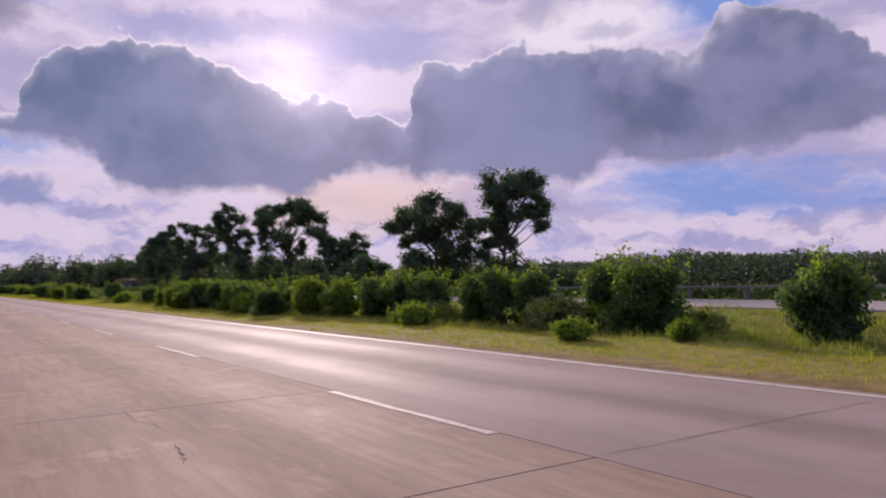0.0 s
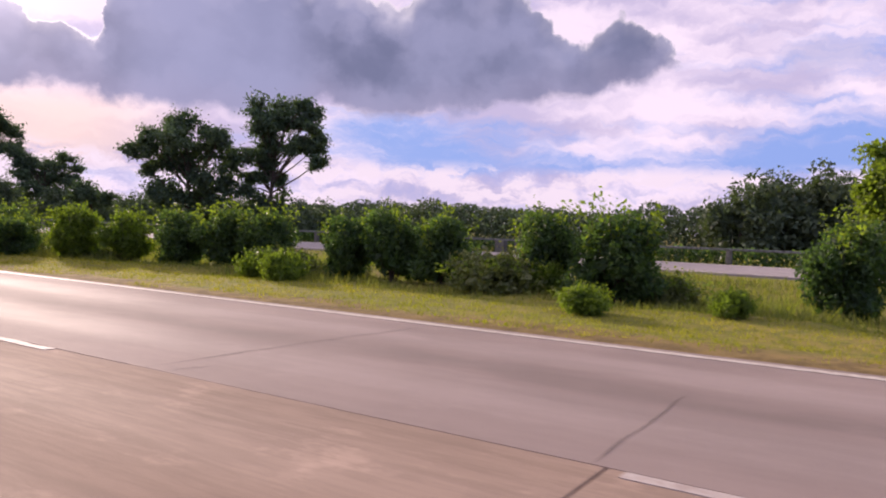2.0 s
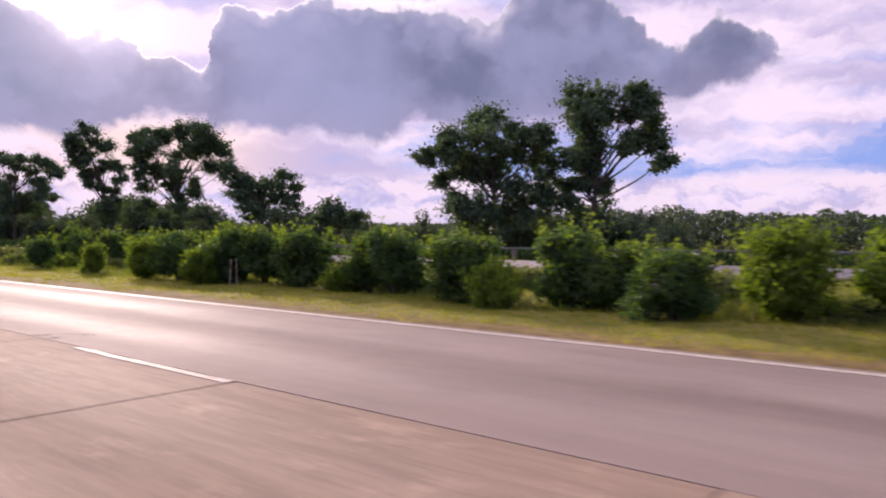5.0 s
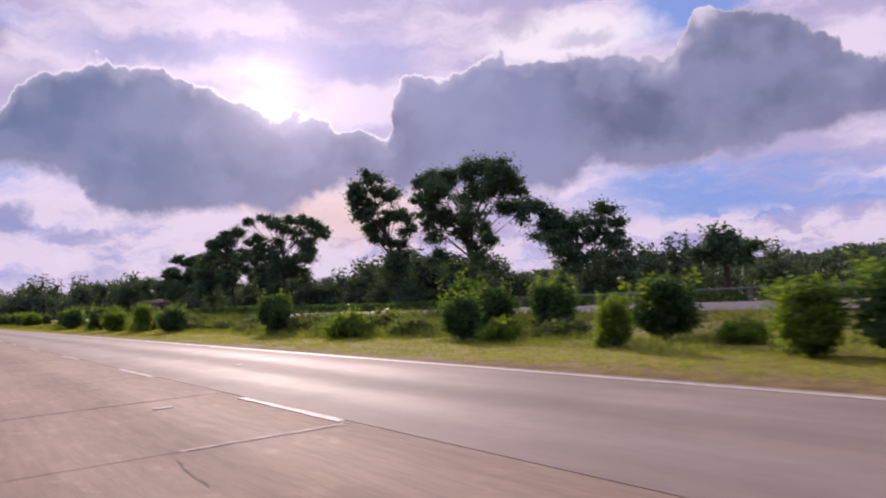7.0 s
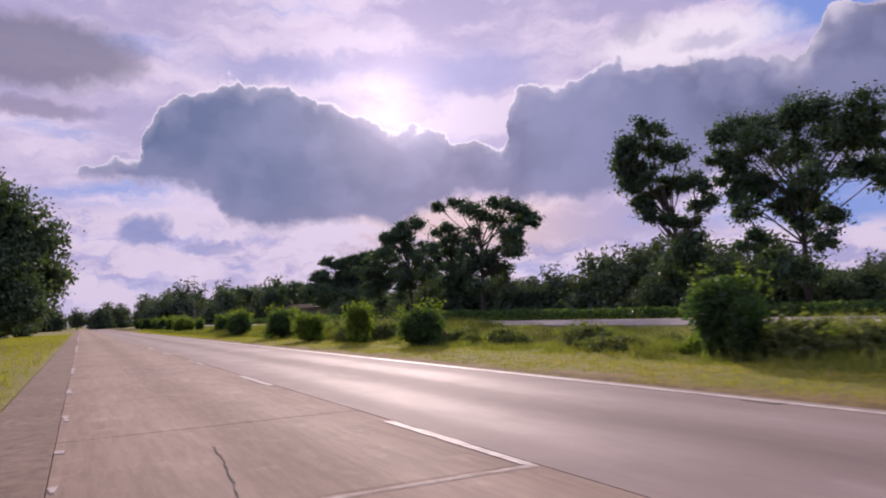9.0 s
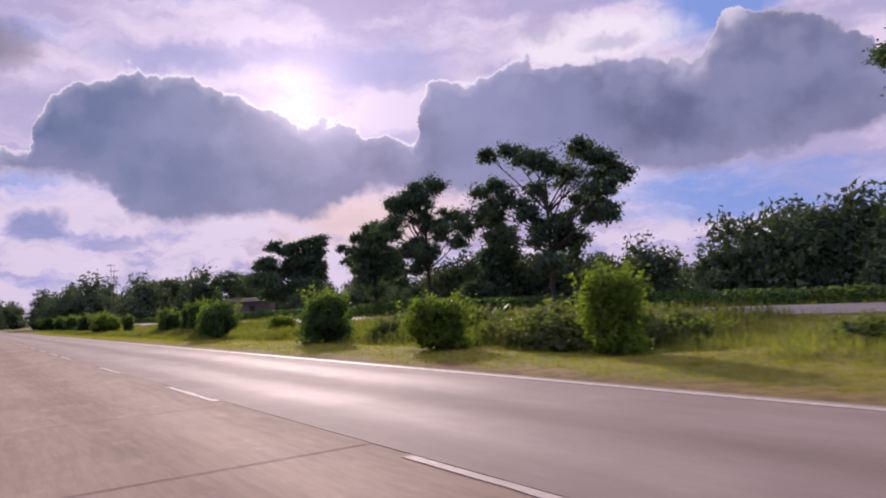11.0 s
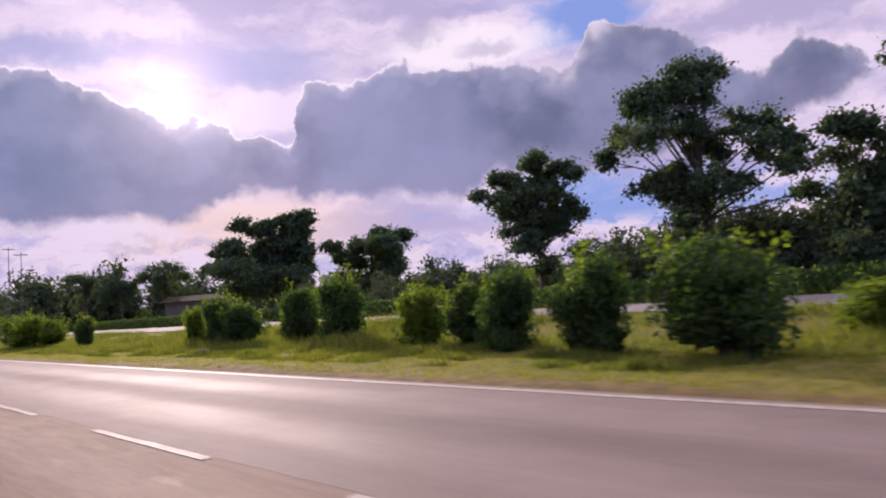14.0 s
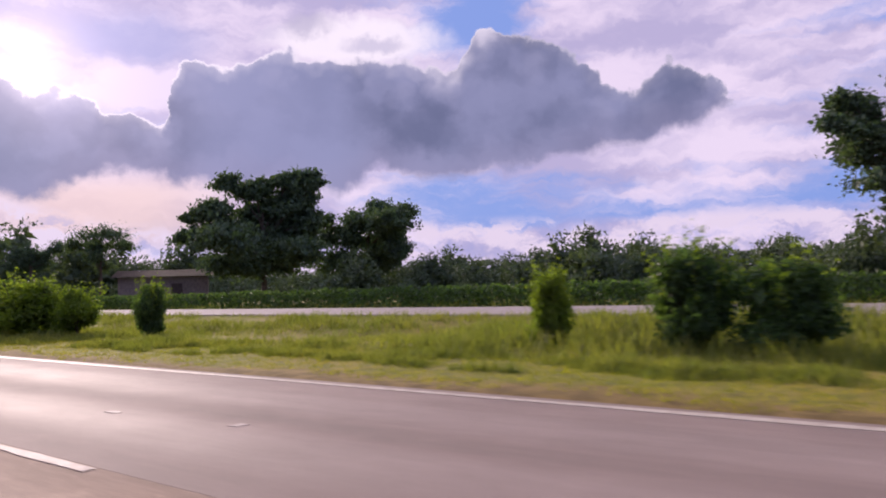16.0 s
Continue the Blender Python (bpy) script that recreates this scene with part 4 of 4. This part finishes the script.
TREE_E2 = ("E2", 30.5, 113.9, -64, 0, ((-0.8, 6.2, 0.53, 0.34), (0.2, 6, 0.84, 0.46), (-0.5, 5.3, 0.85, 0.42), (0.8, 5.2, 0.83, 0.58), (-0.2, 4.3, 0.95, 0.55), (0.9, 3.9, 0.83, 0.58), (-0.8, 3.5, 0.63, 0.42), (0, 3.2, 0.94, 0.54), (-0.6, 2.2, 1.1, 0.74), (0.5, 1.9, 1, 0.83), (-0.9, 1, 1.1, 0.84), (0.3, 0.7, 0.83, 0.83)))
TREE_S = ("S", 30.7, 59.2, -55, 0, ((1, 3, 0.97, 0.56), (-0, 2.4, 0.7, 0.38), (2.2, 2.3, 0.69, 0.38), (1, 2.2, 1.3, 0.42)))
TREE_H = ("H", 28.6, 128, -75, 0, ((0, 7.4, 0.57, 0.33), (0.8, 7, 0.66, 0.3), (1.5, 6.5, 0.59, 0.24), (-0, 6.6, 0.57, 0.37), (-2.1, 6.6, 0.59, 0.38), (-1.4, 6.4, 0.54, 0.37), (-2.6, 5.8, 0.27, 0.21), (-1.9, 5.7, 0.73, 0.48), (-0.8, 5.6, 0.62, 0.47), (0.1, 5.7, 0.71, 0.47), (0.9, 5.8, 0.4, 0.3), (-1.7, 4.9, 0.73, 0.31), (-0.8, 4.7, 0.82, 0.41), (0.3, 4.7, 0.8, 0.46), (1.4, 5, 0.47, 0.36), (1.8, 4.5, 0.35, 0.27), (1.1, 4.3, 0.6, 0.3), (-1.2, 4, 0.78, 0.25), (-0.1, 3.8, 0.91, 0.4), (0.8, 3.8, 0.7, 0.3), (-0.2, 3, 0.97, 0.36), (0.2, 2, 0.9, 0.5), (1.5, 2.7, 0.83, 0.43)))
TREE_F = ("F", 44.5, 173, -43, 0, ((-7.7, 10.3, 1.3, 0.62), (-5.5, 9.9, 1.8, 0.77), (-2.9, 10.4, 1.3, 0.62), (-1.4, 10.9, 1.3, 0.73), (-0.6, 10.1, 0.73, 0.83), (-9, 8, 1.9, 0.67), (-11, 7.6, 1.2, 0.31), (-11.1, 5.8, 1.2, 0.41), (-8.3, 6.5, 2.3, 0.92), (-5.5, 7.6, 2.6, 1.3), (-2.5, 8, 2.1, 1.4), (-1, 7, 1, 1.1), (-7.1, 5.2, 2.8, 0.92), (-3.6, 5.5, 2.6, 1.3), (-1.6, 4.4, 1.8, 1), (-4.6, 3.5, 3.1, 0.93), (-7.7, 3.3, 2.3, 0.82)))
TREE_G = ("G", 58, 178, -48, 0, ((-0.6, 9.3, 1.4, 1), (2.2, 9.3, 1.4, 0.87), (-2.5, 7.9, 2.2, 0.93), (0.9, 7.7, 2.2, 1.1), (-6.5, 8.1, 1.4, 0.68), (-6, 6.5, 1.2, 0.81), (-3.5, 6.1, 1.6, 1), (-0.4, 5.6, 2.5, 1.2), (-4.8, 3.7, 3.1, 1.1), (0.8, 4.6, 2.2, 1), (-1.8, 3.5, 3.1, 0.99)))
TREE_K = ("K", 38, 199, -28, 0, ((0.3, 7.2, 2.6, 0.61), (-2, 6.4, 1.2, 0.54), (2.1, 6.3, 1.6, 0.55), (-0.3, 5.2, 1.3, 0.73), (0.6, 4.2, 0.86, 0.61)))
TREE_M = ("M", 29, 205, -25, 0, ((0.6, 6.5, 2.2, 0.65), (2.1, 6.1, 1.3, 0.48), (1.2, 4.9, 0.71, 0.71)))
TREE_N = ("N", 36, 214, -28, 0, ((1.1, 6, 1.8, 1.1), (0.5, 4.7, 1.6, 1), (2.6, 4.9, 1.4, 1), (4.2, 6.7, 1.2, 0.69)))
TREE_L = ("L", -7.5, 117.0, 0, 0.0, ((0.0, 10.5, 4.0, 1.8), (-3.0, 8.5, 3.5, 2.5), (3.0, 8.0, 3.6, 2.2), (4.6, 5.2, 2.6, 1.8), (0.5, 5.8, 4.0, 2.6), (3.4, 3.0, 2.4, 1.4), (-2.0, 3.0, 3.0, 1.6)))
TREES = (TREE_A1, TREE_A2, TREE_C1, TREE_C2, TREE_C3, TREE_D, TREE_E, TREE_E2, TREE_S, TREE_H, TREE_F, TREE_G, TREE_K, TREE_M, TREE_N, TREE_L)


def plant_trees():
    pale = make_tree("tree", 140, ((0.0, 3.9, 0.9, 0.6), (0.9, 3.4, 0.9, 0.7), (-0.5, 3.0, 0.7, 0.6), (0.6, 2.4, 1.0, 0.8), (-0.3, 1.8, 0.8, 0.8), (0.9, 1.4, 0.9, 0.8)), radians(-85), LIGHT_LEAF, 110, 0.16, 0.09)
    pale.location = (30.0, 7.4, ground_height(30.0, 7.4))
    tagged(pale, "small light green tree with drooping leaves beyond the rail", "tree", "roadside trees")
    for i, (_, x, y, yaw, lean, lobes) in enumerate(TREES):
        wide = max(l[2] for l in lobes)
        tree = make_tree("tree", 100 + i, lobes, radians(yaw), CROWN, 110 if wide < 2.7 else 80, 0.165 if wide < 2.7 else 0.33, 0.15 if wide < 2.7 else 0.22, lean)
        tree.location = (x, y, ground_height(x, y))
        tagged(tree, "tall broad-leaved tree with a dark open crown", "tree", "roadside trees")


def make_wood_tree(seed, tall):
    """A distant tree or tall shrub, five metres high, leafy down to the ground."""
    rng = np.random.default_rng(seed)
    lobes = [(rng.normal(0, 0.9), rng.uniform(0.5, 3.3), rng.uniform(1.0, 1.5), rng.uniform(0.7, 1.1)) for _ in range(9)]
    lobes += [(rng.normal(0, 0.5), 4.2, 1.0, 0.7), (-1.1, 0.7, 1.2, 0.8), (1.1, 0.7, 1.2, 0.8)]
    if tall:
        lobes = [(u * 0.8, z * 0.85 + 0.7, rw, rh) for u, z, rw, rh in lobes]
    return make_tree("wood_tree", seed, lobes, 0.0, FAR_LEAF, 17, 0.30, 0.10, far=True)


def plant_woods():
    models = [make_wood_tree(200 + k, k > 2) for k in range(5)]
    rng = np.random.default_rng(77)
    spots = []
    for _ in range(48):                           # a denser grove
        spots.append((rng.uniform(56, 74), rng.uniform(-10, 18), rng.uniform(4.8, 6.6)))
    for _ in range(84):                           # undergrowth among the roadside trees
        spots.append((rng.uniform(33, 48), rng.uniform(62, 160), rng.uniform(2.4, 3.8)))
    for _ in range(26):
        spots.append((rng.uniform(33, 41), rng.uniform(87, 99), rng.uniform(4.2, 5.2)))
    for _, tx, ty, _, _, lobes in TREES:          # round the foot of each roadside tree
        if 25 < tx < 40 and len(lobes) > 4:
            for _ in range(5):
                spots.append((tx + rng.uniform(0.5, 4.5), ty + rng.uniform(-3.5, 3.5), rng.uniform(1.8, 2.9)))
    for _ in range(40):                           # among the middle trees
        spots.append((rng.uniform(31, 37), rng.uniform(104, 127), rng.uniform(2.8, 4.6)))
    for _ in range(18):                           # under the nearer pair
        spots.append((rng.uniform(31, 38), rng.uniform(37, 52), rng.uniform(1.8, 2.8)))
    for _ in range(34):                           # trees ahead, where the road leads
        spots.append((rng.uniform(14, 75), rng.uniform(215, 300), rng.uniform(6.5, 11.0)))
    for _ in range(22):
        spots.append((rng.uniform(-34, 16), rng.uniform(330, 380), rng.uniform(7.0, 10.0)))
    for _ in range(12):
        spots.append((rng.uniform(-22, -9), rng.uniform(124, 300), rng.uniform(6.0, 10.0)))
    used = set()
    for x, y, h in spots:
        k = int(rng.integers(0, 5))
        m = pose(x, y, 0.0, 0, 0, rng.uniform(0, 360)) @ Matrix.Diagonal((h / 4.8, h / 4.8, h / 4.8, 1))
        if k in used:
            ob = copy_plain(models[k], m)
        else:
            used.add(k)
            ob = models[k]
            ob.matrix_basis = m
        tagged(ob, "dark leafy tree of the distant tree line", "tree", "tree line")


def thicket(name, x, spread, y0, y1, height, count, size, seed, label, mat=FAR_LEAF, fill=0.7):
    """A long, dense, uneven belt of leaves along the road."""
    rng = np.random.default_rng(seed)
    y = rng.uniform(y0, y1, count)
    top = np.array([height(v) for v in y])
    depth = rng.normal(0, 1, count)
    z = top * rng.uniform(0.0, 1.0, count) ** fill * np.exp(-0.12 * depth ** 2)
    c = np.stack([x + spread * depth, y, z + 0.05], 1)
    out = np.tile([-0.5, 0.0, 0.5], (count, 1))
    v, f = leaves(c, out, size, rng, 0.6, True)
    return tagged(leaf_object(name, v, f, mat), label, "hedge", kind="stuff")


def build_belts():
    def hedge_top(y):
        k = min(1.0, max(0.0, (y - 85) / 25))
        return 0.74 + 0.38 * k + (0.10 + 0.04 * k) * noise.noise((y * 0.35, 1.0, 0.0)) + 0.05 * noise.noise((y * 1.9, 4.0, 0.0))

    def wood_top(y):
        lump = abs(noise.noise((y * 0.21, 3.0, 0.0))) + 0.6 * abs(noise.noise((y * 0.55, 8.0, 0.0)))
        return 2.75 + 1.9 * lump + 0.7 * noise.noise((y * 0.03, 2.0, 0.0))

    thicket("hedge", 25.8, 0.30, -60, 320, hedge_top, 130000, 0.17, 15, "dense clipped green hedge behind the rail of the far road", LEAF, 0.5)
    thicket("tree_line", 64.0, 2.5, -70, 330, wood_top, 290000, 0.33, 16, "dark line of trees across the far fields")


def tufts(name, spots, mat, low, high, blades, spread, seed, lush=None):
    """Blades of grass in tufts: one mesh."""
    rng = np.random.default_rng(seed)
    base = np.repeat(spots, blades, axis=0)
    k = len(base)
    base[:, :2] += rng.normal(0, spread, (k, 2))
    h = rng.uniform(low, high, k)
    if lush is not None:
        h *= np.repeat(lush, blades)
    a = rng.uniform(0, 2 * math.pi, k)
    w = 0.035 * h + 0.005
    lean = rng.normal(0, 0.35, (k, 2)) * h[:, None]
    p0 = base + np.stack([np.cos(a) * w, np.sin(a) * w, 0 * a], 1)
    p1 = base - np.stack([np.cos(a) * w, np.sin(a) * w, 0 * a], 1)
    p2 = base + np.stack([lean[:, 0], lean[:, 1], h], 1)
    v = np.stack([p0, p1, p2], 1).reshape(-1, 3)
    f = np.arange(3 * k).reshape(-1, 3).tolist()
    return leaf_object(name, v, f, mat)


def grow_grass():
    rng = np.random.default_rng(51)

    def field(count, x0, x1, y0, y1):
        x, y = rng.uniform(x0, x1, count), rng.uniform(y0, y1, count)
        return np.array([(a, b, ground_height(a, b) - 0.01) for a, b in zip(x, y)])

    mown = field(66000, 7.36, 10.8, -5, 190)
    thick = np.array([noise.noise((p[0] * 0.9, p[1] * 0.45, 15.0)) + 0.6 * noise.noise((p[0] * 2.6, p[1] * 1.7, 4.0)) for p in mown])
    mown = mown[thick + np.clip((mown[:, 0] - 7.36) * 1.5, 0.0, 1.5) > 0.55]       # thin and patchy towards the paving
    tagged(tufts("mown_grass", mown, GRASS, 0.02, 0.07, 4, 0.06, 1), "short yellow-green mown grass on the verge", "grass", kind="stuff")
    tall = field(43000, 9.8, 18.2, -5, 210)
    lush = np.array([0.5 + 0.55 * noise.noise((p[0] * 0.35, p[1] * 0.13, 3.0)) + 0.5 * noise.noise((p[0] * 0.9, p[1] * 0.7, 6.0)) for p in tall])
    lush *= np.clip((tall[:, 0] - 9.6) / 1.2, 0.15, 1.0)
    for y0, y1, more in ((54, 72, 0.55), (84, 99, 1.1), (96, 113, 0.5), (118, 138, 0.62)):       # stretches left to grow
        lush += more * np.clip((tall[:, 1] - y0) / 4, 0, 1) * np.clip((y1 - tall[:, 1]) / 4, 0, 1) * np.clip((tall[:, 0] - 10.2) / 1.5, 0, 1)
    keep = lush > 0.22
    tagged(tufts("tall_grass", tall[keep], TALL, 0.10, 0.42, 8, 0.15, 2, np.minimum(lush[keep], 2.0)), "uneven uncut grass and weeds in the median", "grass", kind="stuff")
    sod = field(26000, 8.9, 11.4, 108, 175)
    mound = np.array([noise.noise((p[0] * 1.1, p[1] * 0.55, 12.0)) + 0.5 * noise.noise((p[0] * 2.4, p[1] * 1.5, 2.0)) for p in sod])
    keep = mound > 0.05
    tagged(tufts("tussock_grass", sod[keep], TALL, 0.08, 0.22, 7, 0.07, 8, 0.45 + 1.3 * mound[keep]), "tussocky half-cut turf along the verge", "grass", kind="stuff")
    tagged(tufts("far_grass", field(6000, 24.5, 33, -10, 200), TALL, 0.15, 0.40, 5, 0.12, 3), "rough grass beyond the far road", "grass", kind="stuff")
    tagged(tufts("verge_grass", field(7000, -9, -1.15, 55, 190), GRASS, 0.06, 0.22, 5, 0.08, 4), "bright grass on the verge beside the shoulder", "grass", kind="stuff")


def build_shed(x, y):
    """A low shed with a tin roof behind the hedge."""
    shed = tagged(new("shed"), "low dark shed with a rusty tin roof", "shed")
    shed.location = (x, y, 0.05)
    shed.rotation_euler = (0, 0, radians(-35))
    part("wall", box_bm((-3.6, -1.8, -0.1), (3.6, 1.8, 2.6), 0.01), PLASTER, shed)
    bm = bmesh.new()
    vs = [bm.verts.new(p) for p in ((-4.1, -2.3, 2.62), (4.1, -2.3, 2.62), (4.1, 2.3, 3.3), (-4.1, 2.3, 3.3))]
    bm.faces.new(vs)
    bmesh.ops.solidify(bm, geom=bm.faces[:], thickness=0.08)
    part("roof", bm, TIN, shed, "rusty tin roof")
    part("door", box_bm((0.6, -1.86, 0.0), (1.5, -1.8, 2.0), 0.01), TIN, shed, "rusty tin door")


def build_pole(x, y, height):
    """A thin, slightly leaning mast with a short arm."""
    pole = tagged(new("utility_pole"), "thin grey utility pole on the verge of the far road", "pole", "distant poles")
    pole.location = (x, y, 0.0)
    v, f = tube(((0, 0, -0.3), (0.05, 0, height * 0.5), (0.12, 0, height)), (0.045, 0.04, 0.03), 8)
    sheet("shaft", v, f, POST, pole, smooth=True)
    part("arm", box_bm((-0.45, -0.03, height - 0.24), (0.65, 0.03, height - 0.17), 0.01), POST, pole)


def build_clod(x, y, width, seed):
    """A dark heap of cut turf on the verge."""
    rng = np.random.default_rng(seed)
    bm = bmesh.new()
    bmesh.ops.create_icosphere(bm, subdivisions=3, radius=1.0)
    for v in bm.verts:
        k = 1.0 + 0.35 * noise.noise(v.co * 2.1 + Vector((seed, 0, 0))) + rng.uniform(-0.06, 0.06)
        v.co = Vector((v.co.x * 0.45 * width * k, v.co.y * 0.62 * width * k, max(-0.02, v.co.z * 0.34 * width * k)))
    me = bpy.data.meshes.new("turf_clod")
    bm.to_mesh(me)
    bm.free()
    me.materials.append(BARK)
    clod = tagged(new("turf_clod", me), "dark heap of cut turf lying on the mown verge", "turf")
    clod.location = (x, y, ground_height(x, y) + 0.04)


def build_stake(x, y, lean):
    """A thin pale stake beside the shrubs."""
    v, f = tube(((0, 0, -0.1), (lean * 0.5, 0.01, 0.34), (lean, 0.0, 0.66)), (0.012, 0.011, 0.009), 7)
    f += [tuple(range(14, 21))]
    stake = tagged(sheet("stake", v, f, PALE_STRIP), "thin pale stake standing beside the shrubs", "stake", "stakes by the hedge")
    stake.location = (x, y, ground_height(x, y))


build_clod(9.68, 125.3, 0.42, 3)
build_stake(9.95, 38.1, 0.02)
build_stake(10.12, 38.05, -0.03)
for pole_x, pole_y, pole_height in ((17.0, 182.8, 8.8), (15.8, 172.9, 7.4), (16.8, 188.0, 6.2)):
    build_pole(pole_x, pole_y, pole_height)
plant_trees()
plant_woods()
plant_bushes()
build_belts()
build_shed(36.5, 184.5)
grow_grass()
